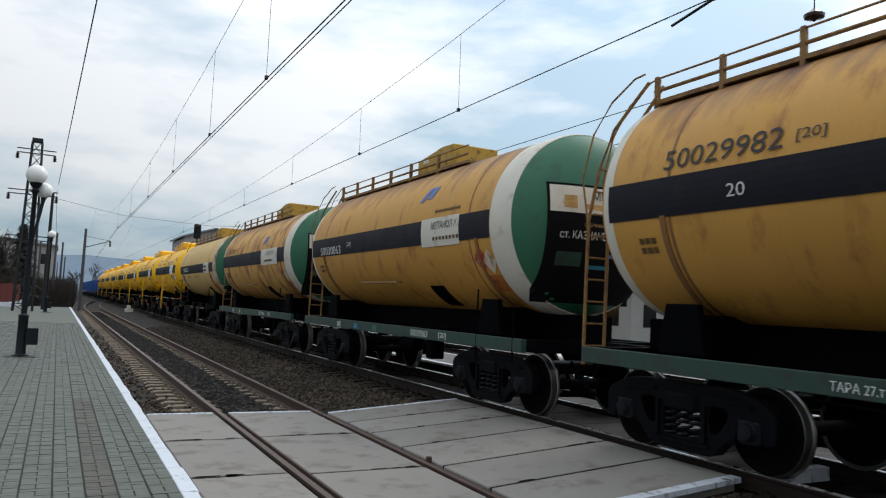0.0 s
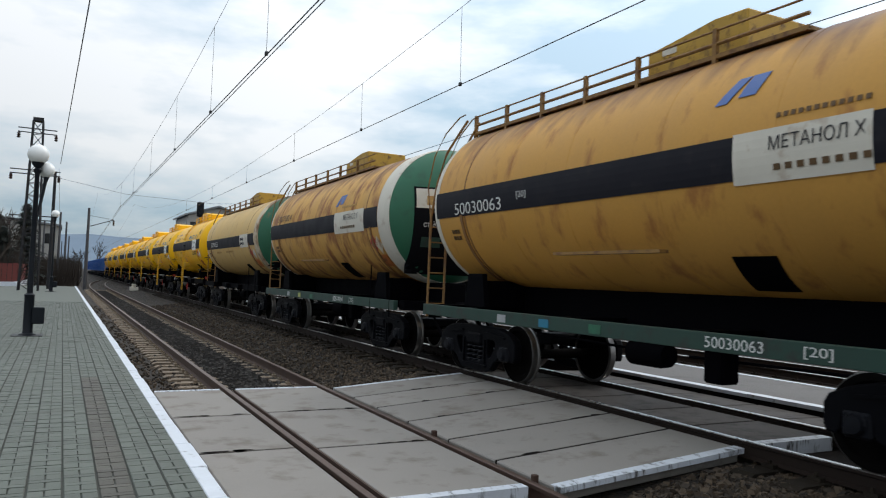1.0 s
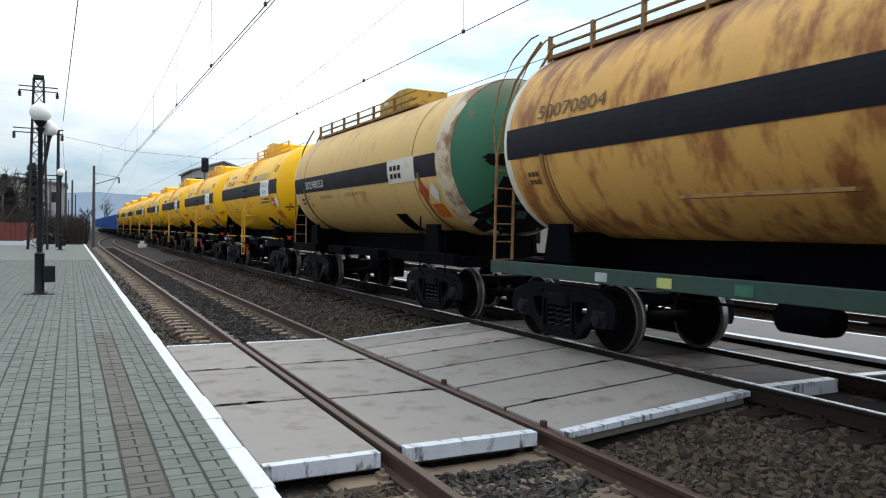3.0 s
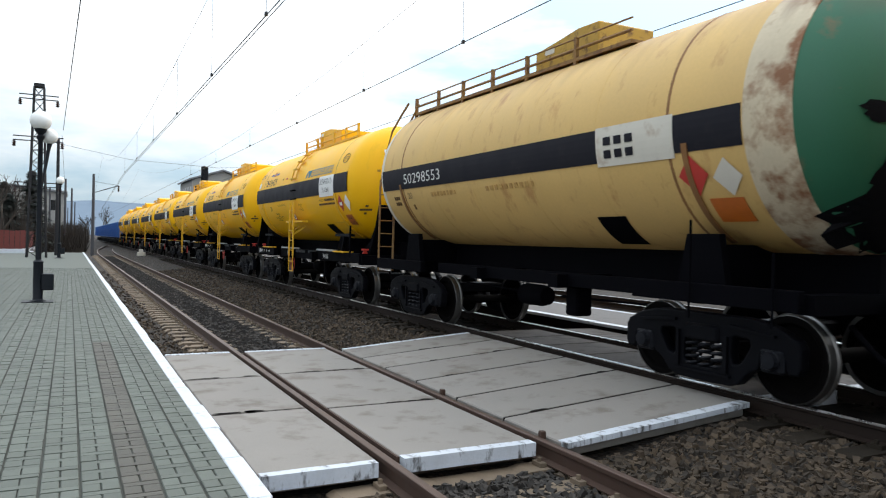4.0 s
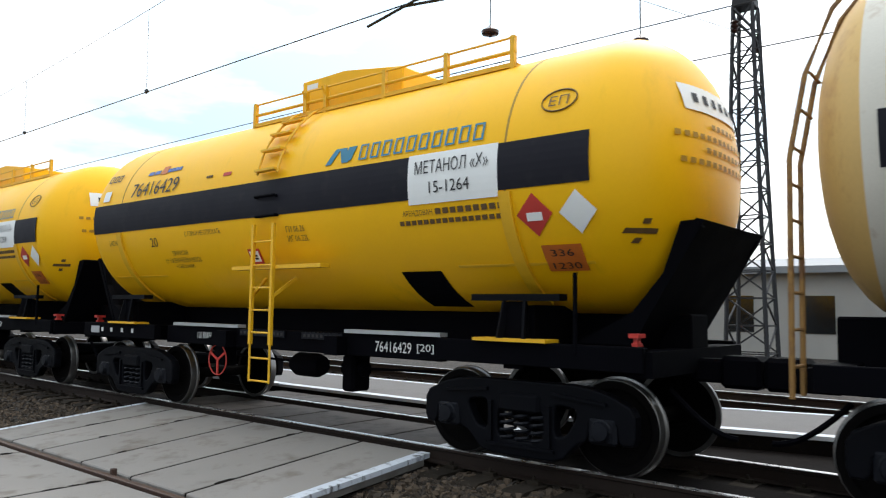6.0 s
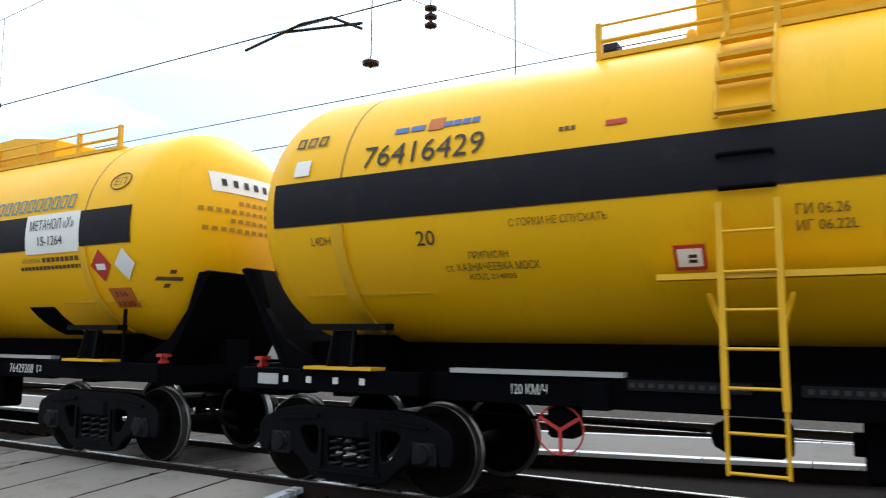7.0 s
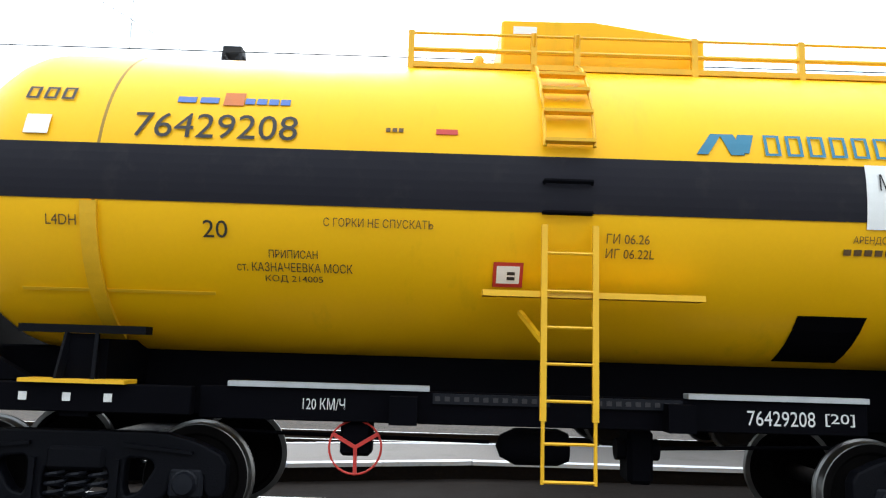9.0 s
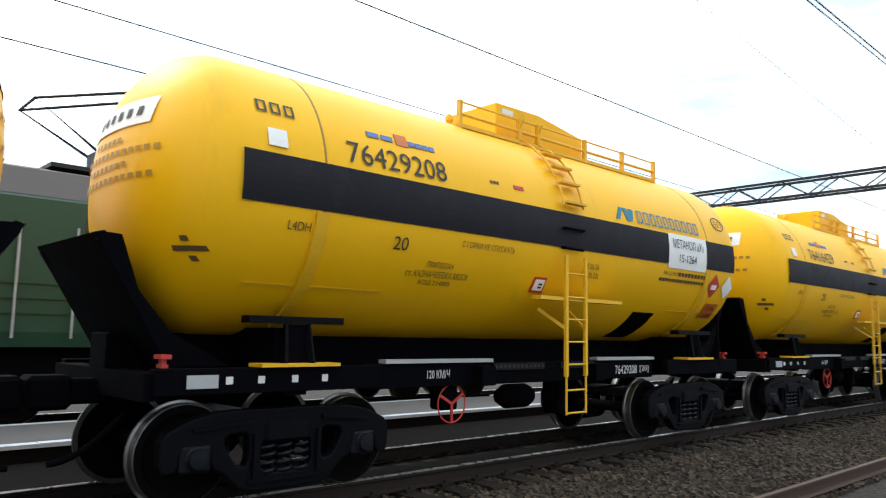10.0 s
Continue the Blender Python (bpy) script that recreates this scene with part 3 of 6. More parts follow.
def head_patch(bm, d, x0, x1, z0, z1, half, h, off=0.012):
    """A sheet that follows the tank's domed head at the end d."""
    n, m = max(2, int(abs(x1 - x0) / 0.10)), max(2, int(abs(z1 - z0) / 0.10))
    rows = [[bm.verts.new(on_head(x0 + (x1 - x0) * i / n, z0 + (z1 - z0) * k / m, d, half, h, off)) for i in range(n + 1)] for k in range(m + 1)]
    for p, q in zip(rows, rows[1:]):
        for i in range(n):
            bm.faces.new((p[i], p[i + 1], q[i + 1], q[i]))


def head_text(text, parent, material, x, z, width, height, half, h):
    """Writing on the dome of the near head, read from outside."""
    v, f = glyphs(text)
    me = bpy.data.meshes.new("writing")
    me.from_pydata([on_head(x + u * width, z + q * height, -1, half, h, 0.026) for u, q, _ in v], [], f)
    me.materials.append(M[material])
    part("writing", me, material, parent)


def head_blot(bm, x, z, rx, rz, half, h, rs):
    """An uneven blot of paint on the near head."""
    n = 22
    wob = [rs.uniform(0.72, 1.12) for _ in range(n)]
    rings = [[bm.verts.new(on_head(x + rx * k / 3 * wob[i] * math.cos(6.283 * i / n), z + rz * k / 3 * wob[i] * math.sin(6.283 * i / n), -1, half, h, 0.012)) for i in range(n)] for k in (1, 2, 3)]
    bm.faces.new(rings[0])
    for p, q in zip(rings, rings[1:]):
        for i in range(n):
            bm.faces.new((p[i], p[(i + 1) % n], q[(i + 1) % n], q[i]))


def head_writing(parent, d, half, h):
    """The white name label and the lines of small lettering on a tank's head."""
    bm = B(); head_patch(bm, d, -0.75, 0.75, 3.62, 3.90, half, h)
    part("head_label", bm, "white", parent, "white label on the domed head")
    bm = B()
    for k in range(7):
        head_patch(bm, d, -0.60 + k * 0.18, -0.52 + k * 0.18, 3.71, 3.81, half, h, 0.02)
    tagged(part("mark", bm, "ink", parent), kind="stuff")
    bm = B()
    for zz, n, w0 in ((3.46, 6, 0.35), (3.33, 16, 0.95), (3.20, 8, 0.5), (3.07, 14, 0.9)):
        for k in range(n):
            x = -w0 + k * 2 * w0 / n
            head_patch(bm, d, x, x + 1.2 * w0 / n, zz, zz + 0.055, half, h, 0.014)
    tagged(part("mark", bm, "ink_faint", parent), kind="stuff")
    bm = B()
    for k, ww in ((0, 0.06), (1, 0.24), (2, 0.05)):
        head_patch(bm, d, -1.12 - ww / 2, -1.12 + ww / 2, 2.46 - 0.09 * k, 2.51 - 0.09 * k, half, h, 0.014)
    tagged(part("mark", bm, "ink_brown", parent), kind="stuff")


def placard(parent, y, z, half, material):
    """A warning diamond standing on its corner."""
    bm = B()
    n = 6
    rows = []
    for i in range(-n, n + 1):
        t = i / n
        wd = half * (1 - abs(t))
        c = skin(y, z + t * half, 0.012)
        rows.append((bm.verts.new((c.x, y + max(wd, 0.002), c.z)), bm.verts.new((c.x, y - max(wd, 0.002), c.z))))
    for p, q in zip(rows, rows[1:]):
        bm.faces.new((p[0], p[1], q[1], q[0]))
    return part("placard", bm, material, parent)


def frame_parts(w, lo, hi, crown, sides=True):
    """The underframe: a deep centre sill up to the tank, side sills and cross members."""
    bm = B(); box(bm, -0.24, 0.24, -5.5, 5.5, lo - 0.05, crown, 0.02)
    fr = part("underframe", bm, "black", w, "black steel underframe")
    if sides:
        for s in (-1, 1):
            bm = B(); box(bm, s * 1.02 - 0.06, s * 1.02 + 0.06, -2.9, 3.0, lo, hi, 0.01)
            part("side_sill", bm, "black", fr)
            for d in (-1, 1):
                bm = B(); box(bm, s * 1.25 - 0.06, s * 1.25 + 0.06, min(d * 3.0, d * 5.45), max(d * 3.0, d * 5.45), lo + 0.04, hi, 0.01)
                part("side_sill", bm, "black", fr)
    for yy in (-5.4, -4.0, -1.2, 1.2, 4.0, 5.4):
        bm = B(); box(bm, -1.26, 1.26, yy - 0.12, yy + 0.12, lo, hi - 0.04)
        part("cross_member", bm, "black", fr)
    return fr


def modern_wagon(m, label):
    """A new yellow methanol tank wagon. The near side looks along -x."""
    w = holder("tank_wagon", m, label, "tank wagon", "yellow tank wagons of the train")
    w.scale = (SIZE, SIZE, SIZE)
    bm = B()
    lathe(bm, tank_profile(0.88, 4.80), "y", 72, (0, SHIFT, TZ))
    barrel = part("barrel", bm, "yellow", w, "glossy yellow tank barrel", smooth=True)
    for yy in (3.90, -4.05):
        bm = B()
        lathe(bm, [(TR - 0.01, yy - 0.02), (TR + 0.003, yy - 0.012), (TR + 0.003, yy + 0.012), (TR - 0.01, yy + 0.02)], "y", 72, (0, 0, TZ))
        part("weld_seam", bm, "seam", barrel, smooth=True)
    for d in (-1, 1):
        head_writing(barrel, d, 4.80 + d * SHIFT, 0.88)
    # stripe and panel
    bm = B(); patch(bm, 4.82, -2.73, 2.86, 3.35, 0.010)
    part("stripe", bm, "charcoal", barrel, "charcoal stripe along the tank")
    bm = B(); patch(bm, -3.97, -5.02, 2.86, 3.35, 0.010)
    part("stripe", bm, "charcoal", barrel, "charcoal stripe along the tank")
    bm = B(); patch(bm, -2.73, -3.97, 2.80, 3.36, 0.014)
    pn = part("name_panel", bm, "white", barrel, "white panel with the name of the load")
    lettering("writing", "МЕТАНОЛ «Х»", barrel, "ink", -2.84, 3.13, 1.02, 0.15, 0.024)
    lettering("writing", "15-1264", barrel, "ink", -3.05, 2.91, 0.56, 0.13, 0.024)
    lettering("writing", "20", barrel, "ink", 2.96, 2.57, 0.21, 0.15)
    lettering("writing", "L4DH", barrel, "ink_brown", 4.30, 2.64, 0.26, 0.09)
    lettering("writing", "С ГОРКИ НЕ СПУСКАТЬ", barrel, "ink_brown", 1.93, 2.69, 0.94, 0.075)
    lettering("writing", "ПРИПИСАН", barrel, "ink", 2.40, 2.42, 0.42, 0.075)
    lettering("writing", "ст. КАЗНАЧЕЕВКА МОСК", barrel, "ink", 2.68, 2.31, 1.00, 0.085)
    lettering("writing", "КОД 214005", barrel, "ink", 2.44, 2.22, 0.50, 0.075)
    lettering("writing", "ГИ 06.26", barrel, "ink_brown", -0.50, 2.62, 0.37, 0.085)
    lettering("writing", "ИГ 06.22L", barrel, "ink_brown", -0.50, 2.50, 0.42, 0.085)
    lettering("writing", "АРЕНДОВАН", barrel, "ink_brown", -2.62, 2.67, 0.44, 0.075)
    bars("mark", barrel, "ink_brown", -3.1, 2.68, 0.95, 0.10, 9)
    bars("mark", barrel, "ink_brown", -2.55, 2.58, 1.45, 0.08, 16)
    outlines("mark", barrel, "ink", 4.64, 3.77, 0.47, 0.13, 3, 0.026)            # railway company's mark
    bars("mark", barrel, "ink_blue", 3.30, 3.78, 0.40, 0.10, 2, gap=0.18)       # builder's mark
    bars("mark", barrel, "ink_blue", 2.70, 3.78, 0.42, 0.10, 4, gap=0.18)
    bm = B(); patch(bm, 2.89, 2.71, 3.76, 3.90, 0.012)
    part("mark", bm, "orange", barrel)
    bm = B(); patch(bm, -1.42, -1.52, 3.42, 3.62, 0.012, slant=0.14); patch(bm, -1.50, -1.62, 3.42, 3.62, 0.012, slant=-0.08); patch(bm, -1.66, -1.80, 3.44, 3.62, 0.012, slant=0.06)
    part("mark", bm, "ink_teal", barrel, "teal emblem of the owner")
    outlines("mark", barrel, "ink_teal", -1.88, 3.42, 1.94, 0.20, 10, 0.028)     # owner's name
    bars("mark", barrel, "ink_brown", 1.43, 3.54, 0.17, 0.06, 3)
    bars("mark", barrel, "red", 0.99, 3.53, 0.27, 0.08, 1)
    bm = B(); patch(bm, 4.56, 4.35, 3.42, 3.60, 0.02)
    part("card_holder", bm, "white", barrel, "small white document plate")
    bm = B(); patch(bm, 0.46, 0.20, 2.24, 2.44, 0.016)
    sg = part("warning_sign", bm, "red", barrel, "red-edged white warning sign")
    bm = B(); patch(bm, 0.43, 0.23, 2.27, 2.41, 0.020)
    part("sign_face", bm, "white", barrel)
    bars("mark", barrel, "ink", 0.34, 2.30, 0.10, 0.08, 1, 2, off=0.024)
    placard(barrel, -4.37, 2.59, 0.21, "red")
    bm = B(); patch(bm, -4.28, -4.46, 2.53, 2.61, 0.018)
    part("mark", bm, "white", barrel)
    placard(barrel, -4.86, 2.59, 0.205, "white")
    bm = B(); patch(bm, -4.36, -4.81, 2.04, 2.29, 0.014)
    part("hazard_plate", bm, "orange", barrel, "orange hazard plate with black figures")
    lettering("writing", "336", barrel, "ink", -4.45, 2.185, 0.26, 0.08, 0.02)
    lettering("writing", "1230", barrel, "ink", -4.43, 2.065, 0.32, 0.08, 0.02)
    lettering("writing", "ЕП", barrel, "ink_brown", -4.52, 3.66, 0.22, 0.12)
    ring = [skin(-4.63 + 0.20 * math.cos(a), 3.72 + 0.12 * math.sin(a), 0.012) for a in [2 * math.pi * k / 24 for k in range(24)]]
    bm = B(); tube(bm, ring, 0.009, 4, closed=True)
    part("mark", bm, "ink_brown", barrel)
    bm = B(); patch(bm, -2.29, -2.91, 1.67, 2.07, 0.012, slant=-0.02)
    part("soot_patch", bm, "black", barrel, "black painted patch under the filler")
    for yy in (3.93, -4.05):
        bm = B(); patch(bm, yy + 0.07, yy - 0.07, 1.72, 2.845, 0.035, thick=0.034)
        part("strap", bm, "yellow_steel", barrel, "flat steel hold-down strap")
    for y0, y1 in ((4.6, 2.9), (-3.2, -4.9)):
        bm = B(); patch(bm, y0, y1, 2.10, 2.125, 0.012)
        part("ledge", bm, "yellow_steel", barrel)
    bm = B(); box(bm, -1.56, -1.40, -1.31, 0.56, 2.13, 2.18)
    part("side_step", bm, "yellow_steel", w, "yellow side step bar")
    # side ladder
    lad = None
    bm = B()
    for yy in (0.05, -0.38):
        box(bm, -1.60, -1.555, yy - 0.025, yy + 0.025, 1.12, 2.74)
        tube(bm, [(-1.58, yy, 1.14), (-1.58, yy, 0.62)], 0.016, 6)
    lad = part("ladder", bm, "yellow_steel", w, "yellow steel ladder")
    for zz in (0.64, 0.94, 1.28, 1.58, 1.88, 2.18, 2.50):
        bm = B(); tube(bm, [(-1.58, 0.05, zz), (-1.58, -0.38, zz)], 0.014, 6)
        part("rung", bm, "yellow_steel", lad)
    for e in (0.05, -0.38):
        bm = B(); beam(bm, (-1.58, e, 1.75), (-1.22, e + (0.16 if e > 0 else -0.06), 2.02), 0.04, 0.04)
        part("bracket", bm, "yellow_steel", lad)
    for zz in (2.86, 3.12):
        bm = B()
        c = skin(0, zz, 0.06)
        tube(bm, [skin(0.05, zz, -0.02), (c.x, 0.05, c.z), (c.x, -0.36, c.z), skin(-0.36, zz, -0.02)], 0.022, 6)
        part("step_iron", bm, "black", lad)
    bm = B()
    for yy in (0.05, -0.38):
        pts = [skin(yy, z, 0.07) for z in (3.42, 3.66, 3.9, 4.12, 4.32, 4.48)] + [Vector((-0.80, yy, 4.80))]
        tube(bm, pts, 0.018, 6)
    up = part("upper_ladder", bm, "yellow_steel", w, "curved upper ladder")
    for zz in (3.46, 3.74, 3.98, 4.18):
        bm = B(); c = skin(0, zz, 0.09); box(bm, c.x - 0.05, c.x + 0.06, -0.38, 0.05, c.z - 0.015, c.z + 0.015)
        part("tread", bm, "yellow_steel", up)
    rail_walk(w, "yellow_steel", 1.30, -3.66, (1.27, 0.05, -0.38, -1.55, -2.62, -3.62), -0.72, 4.49)
    hb = hatch_box(w, "yellow", 0.36, -1.72, 4.48, 0.15, 0.55, 0.57)
    bm = B(); box(bm, -0.556, -0.552, 0.0, 0.24, 4.90, 4.98)
    part("label_plate", bm, "white", hb)
    bm = B(); lathe(bm, [(0, 0), (0.035, 0.0), (0.035, 0.30), (0.06, 0.32), (0.065, 0.38), (0.04, 0.42), (0, 0.43)], "z", 14, (0.25, 0.55, 4.56))
    part("valve", bm, "yellow_steel", w, "yellow safety valve", smooth=True)
    # underframe
    fr = frame_parts(w, 1.02, 1.30, 1.61)
    for y0, y1 in ((2.75, 0.98), (-1.3, -2.9)):
        bm = B(); box(bm, -1.12, -0.98, y1, y0, 1.305, 1.35)
        part("pipe_cover", bm, "galv", fr, "pale galvanised cover")
    lettering("writing", "120 КМ/Ч", fr, "ink_white", 2.09, 1.12, 0.37, 0.10, flat_x=-1.084)
    lettering("writing", "[20]", fr, "ink_white", -2.52, 1.10, 0.26, 0.11, flat_x=-1.084)
    for yy in (4.75, 4.42, 4.05, 3.7):
        bm = B(); box(bm, -1.316, -1.312, yy - 0.035, yy + 0.035, 1.15, 1.22)
        part("mark", bm, "ink_white", fr)
    bm = B(); box(bm, -1.318, -1.312, 4.86, 5.16, 1.12, 1.24)
    part("number_plate", bm, "galv", fr)
    for d in (-1, 1):
        bm = B(); box(bm, -1.16, 1.16, d * 4.0 - 0.2, d * 4.0 + 0.2, 1.28, 1.68)
        sd = part("saddle", bm, "black", w, "black tank saddle")
        for s in (-1, 1):
            bm = B(); prism(bm, [(d * 4.0 - 0.17, 1.30), (d * 4.0 + 0.17, 1.30), (d * 4.0 + 0.12, 1.72), (d * 4.0 - 0.12, 1.72)], "x", s * 1.20 - 0.03, s * 1.20 + 0.03)
            part("cheek", bm, "black", sd)
            bm = B(); beam(bm, (s * 1.18, d * 4.0 - 0.55, 1.76), (s * 1.18, d * 4.0 + 0.55, 1.76), 0.16, 0.07)
            part("bearer", bm, "bogie", sd)
            for e in (-0.15, 0.15):
                bm = B(); beam(bm, (s * 1.30, d * 4.0 + e, 1.30), (s * 1.22, d * 4.0 + e * 0.8, 1.72), 0.03, 0.08)
                part("gusset", bm, "bogie", sd)
        bm = B(); box(bm, -1.37, -1.10, d * 4.0 - 0.45, d * 4.0 + 0.45, 1.302, 1.335)
        part("step_plate", bm, "yellow_steel", w, "yellow-edged step plate")
        # end shield, which leans out along the tank's head
        bm = B()
        for s in (-1, 1):
            prism(bm, [(d * 4.55, 1.30), (d * 5.12, 1.30), (d * 5.86, 2.42), (d * 5.84, 2.50), (d * 5.66, 2.49), (d * 5.48, 2.0), (d * 5.16, 1.62)], "x", s * 0.86 - 0.05, s * 0.86 + 0.05)
        prism(bm, [(d * 5.06, 1.25), (d * 5.14, 1.25), (d * 5.89, 2.49), (d * 5.81, 2.51)], "x", -0.92, 0.92)
        part("end_shield", bm, "black", w, "black head shield")
        bm = B()
        box(bm, -1.16, -1.04, d * 5.30 - 0.03, d * 5.30 + 0.03, 1.30, 1.33); box(bm, -1.14, -1.06, d * 5.30 - 0.02, d * 5.30 + 0.02, 1.33, 1.38); box(bm, -1.18, -1.02, d * 5.30 - 0.05, d * 5.30 + 0.05, 1.38, 1.42)
        part("lever_bracket", bm, "red", w, "red coupling lever bracket")
        coupler(w, d)
    bm = B(); tube(bm, [(-1.30, -4.75, 1.2), (-1.30, -4.75, 2.0)], 0.025, 6)
    part("grab_post", bm, "black", w)
    # brake gear
    bm = B(); ring = [(-1.02, 1.62 + 0.23 * math.cos(a), 0.80 + 0.23 * math.sin(a)) for a in [2 * math.pi * k / 28 for k in range(28)]]
    tube(bm, ring, 0.010, 6, closed=True)
    for k in range(3):
        a = 2 * math.pi * k / 3 + 0.5
        beam(bm, (-1.02, 1.62, 0.80), (-1.02, 1.62 + 0.22 * math.cos(a), 0.80 + 0.22 * math.sin(a)), 0.018, 0.032)
    hw = part("hand_wheel", bm, "red", w, "red parking brake wheel")
    bm = B(); box(bm, -1.0, -0.75, 1.48, 1.76, 0.72, 1.02, 0.03)
    part("gear_box", bm, "black", hw)
    bm = B(); lathe(bm, [(0, -0.28), (0.13, -0.28), (0.17, -0.18), (0.17, 0.22), (0.10, 0.36), (0, 0.40)], "y", 18, (-0.6, -0.05, 0.80))
    part("air_reservoir", bm, "black", w, "black air reservoir", smooth=True)
    bm = B(); box(bm, -0.75, -0.4, -1.10, -0.86, 0.50, 1.0, 0.04); lathe(bm, [(0, -0.2), (0.10, -0.2), (0.10, 0.2), (0, 0.2)], "y", 12, (-0.58, -0.98, 0.80))
    part("brake_valve", bm, "black", w)
    for rod in (((-0.5, 3.0, 0.86), (-0.5, 0.4, 0.82)), ((-0.5, -1.1, 0.80), (-0.5, -3.0, 0.86))):
        bm = B(); tube(bm, rod, 0.02, 6)
        part("brake_rod", bm, "black", w)
    for y0, y1 in ((0.95, -0.08), (-0.45, -1.25)):
        bm = B(); box(bm, -1.11, -1.085, y1, y0, 1.20, 1.29)
        vent = part("vent_strip", bm, "spring", fr, "perforated steel strip")
        for k in range(int((y0 - y1) / 0.085)):
            bm = B(); box(bm, -1.114, -1.11, y1 + 0.03 + k * 0.085, y1 + 0.075 + k * 0.085, 1.225, 1.265)
            part("slot", bm, "ink", fr)
    running_gear(w)
    return w


def old_wagon(m, label, paint, number, green=True, style=0):
    """An older ochre tank wagon with a green head, a white rim and the ladder at its far end."""
    w = holder("tank_wagon", m, label, "tank wagon", "weathered tank wagons of the train")
    w.scale = (SIZE, SIZE, SIZE)
    bm = B()
    near = 0.33 if style == 3 else 0.0
    full = [(r, y - near if y < -4.0 else y) for r, y in tank_profile(0.62, 4.95)]
    lathe(bm, [(r, y) for r, y in full if y >= -4.96 - near], "y", 72, (0, 0, TZ))
    barrel = part("barrel", bm, paint, w, "weathered ochre tank barrel", smooth=True)
    bm = B()
    lathe(bm, [(r * (0.999 if y > -4.96 - near else 1), y) for r, y in full if y <= -4.94 - near], "y", 72, (0, 0, TZ))
    head = part("tank_head", bm, "green" if style < 3 else "green_rusty", w, "domed green tank head", smooth=True)
    EDGE = -4.46 if style < 3 else -4.82
    bm = B()
    o = 0.005
    lathe(bm, [(TR - 0.02, EDGE), (TR + o, EDGE), (TR + o, -4.96 - near), (TR * 0.985 + o, -5.06 - near), (TR * 0.95, -5.06 - near)], "y", 72, (0, 0, TZ))
    part("white_band", bm, "white_dirty" if style < 3 else "band_rust", w, "dirty white band round the tank end", smooth=True)
    bm = B()
    lathe(bm, [(TR - 0.02, 4.87), (TR + o, 4.87), (TR + o, 4.95), (TR * 0.985 + o, 5.05), (TR * 0.95, 5.05)], "y", 72, (0, 0, TZ))
    part("white_band", bm, "white_dirty", w, "narrow dirty white band round the far tank end", smooth=True)
    for yy in (3.9, 2.5, 1.0, -0.8, -2.4, -3.75):
        bm = B()
        lathe(bm, [(TR - 0.01, yy - 0.03), (TR + 0.004, yy - 0.02), (TR + 0.004, yy + 0.02), (TR - 0.01, yy + 0.03)], "y", 60, (0, 0, TZ))
        part("weld_seam", bm, paint if yy not in (3.9, -3.75) else "seam_old", barrel, smooth=True)
    for yy in (4.0, -4.0):
        bm = B(); patch(bm, yy + 0.04, yy - 0.04, 1.72, 2.82, 0.022, thick=0.02)
        part("strap", bm, "seam_old", barrel, "rusty hold-down strap")
    p0, p1 = ((-1.92, -3.40), (-1.92, -3.42), (-1.55, -3.62), (-2.46, -3.84))[style]
    s0, s1 = (2.80, 3.26) if style < 3 else (2.72, 3.15)
    bm = B(); patch(bm, 4.93, p0, s0, s1, 0.010)
    part("stripe", bm, "charcoal", barrel, "faded charcoal stripe along the tank")
    bm = B(); patch(bm, p1, EDGE + 0.02, s0, s1, 0.010)
    part("stripe", bm, "charcoal", barrel, "faded charcoal stripe along the tank")
    bm = B(); patch(bm, p0, p1, s0 - 0.05, s1 + 0.02, 0.014)
    part("name_panel", bm, "white_dirty", barrel, "dirty white panel with the name of the load")
    if style != 3:
        lettering("writing", "МЕТАНОЛ Х" if style else "МЕТАНОЛ", barrel, "ink", p0 - 0.45 if style < 2 else p0 - 0.72, 3.06, 1.0, 0.14, 0.024)
        bars("mark", barrel, "ink_brown", p0 - 0.5, 2.86, 1.05, 0.10, 8, off=0.024, gap=0.45)
    else:
        bars("mark", barrel, "charcoal", -2.62, 2.77, 0.62, 0.33, 3, 2, off=0.024, gap=0.35)
    if style == 0:
        lettering("writing", number, barrel, "ink", 3.99, 3.34, 1.60, 0.24)
        lettering("writing", "[20]", barrel, "ink", 2.25, 3.37, 0.32, 0.14)
        lettering("writing", "20", barrel, "ink_white", 3.05, 2.93, 0.24, 0.14, 0.020)
    else:
        lettering("writing", number, barrel, "ink_white" if style != 2 else "ink_brown", 3.78 if style == 3 else (4.20 if style == 1 else 4.10), (2.83, 2.83, 3.33, 2.82)[style], 1.66 if style == 3 else 1.55, 0.20, 0.020)
        if style == 1:
            lettering("writing", "[20]", barrel, "ink_white", 2.20, 2.95, 0.26, 0.12, 0.020)
    if style == 3:
        lettering("writing", "20", barrel, "ink_brown", 3.72, 2.52, 0.20, 0.13)
        bars("mark", barrel, "old_steel", 3.62, 2.30, 0.10, 0.16, 1)
        bars("mark", barrel, "faded_mark", 2.65, 2.52, 1.05, 0.13, 8, gap=0.45)
        bars("mark", barrel, "faded_mark", 0.55, 2.52, 1.50, 0.13, 10, gap=0.45)
    if style in (1, 2):
        e, f = (-1.57, 3.66) if style == 1 else (-1.52, 3.45)
        bm = B(); patch(bm, e - 0.22, e - 0.38, f, f + 0.28, 0.012, slant=0.22); patch(bm, e - 0.40, e - 0.62, f + 0.04, f + 0.28, 0.012, slant=0.10)
        part("mark", bm, "ink_blue", barrel, "faded blue emblem")
    if style < 3:
        bars("mark", barrel, "ink_brown" if style < 2 else "faded_mark", p0 - 0.5, 3.38, 1.0, 0.08, 12, gap=0.4)
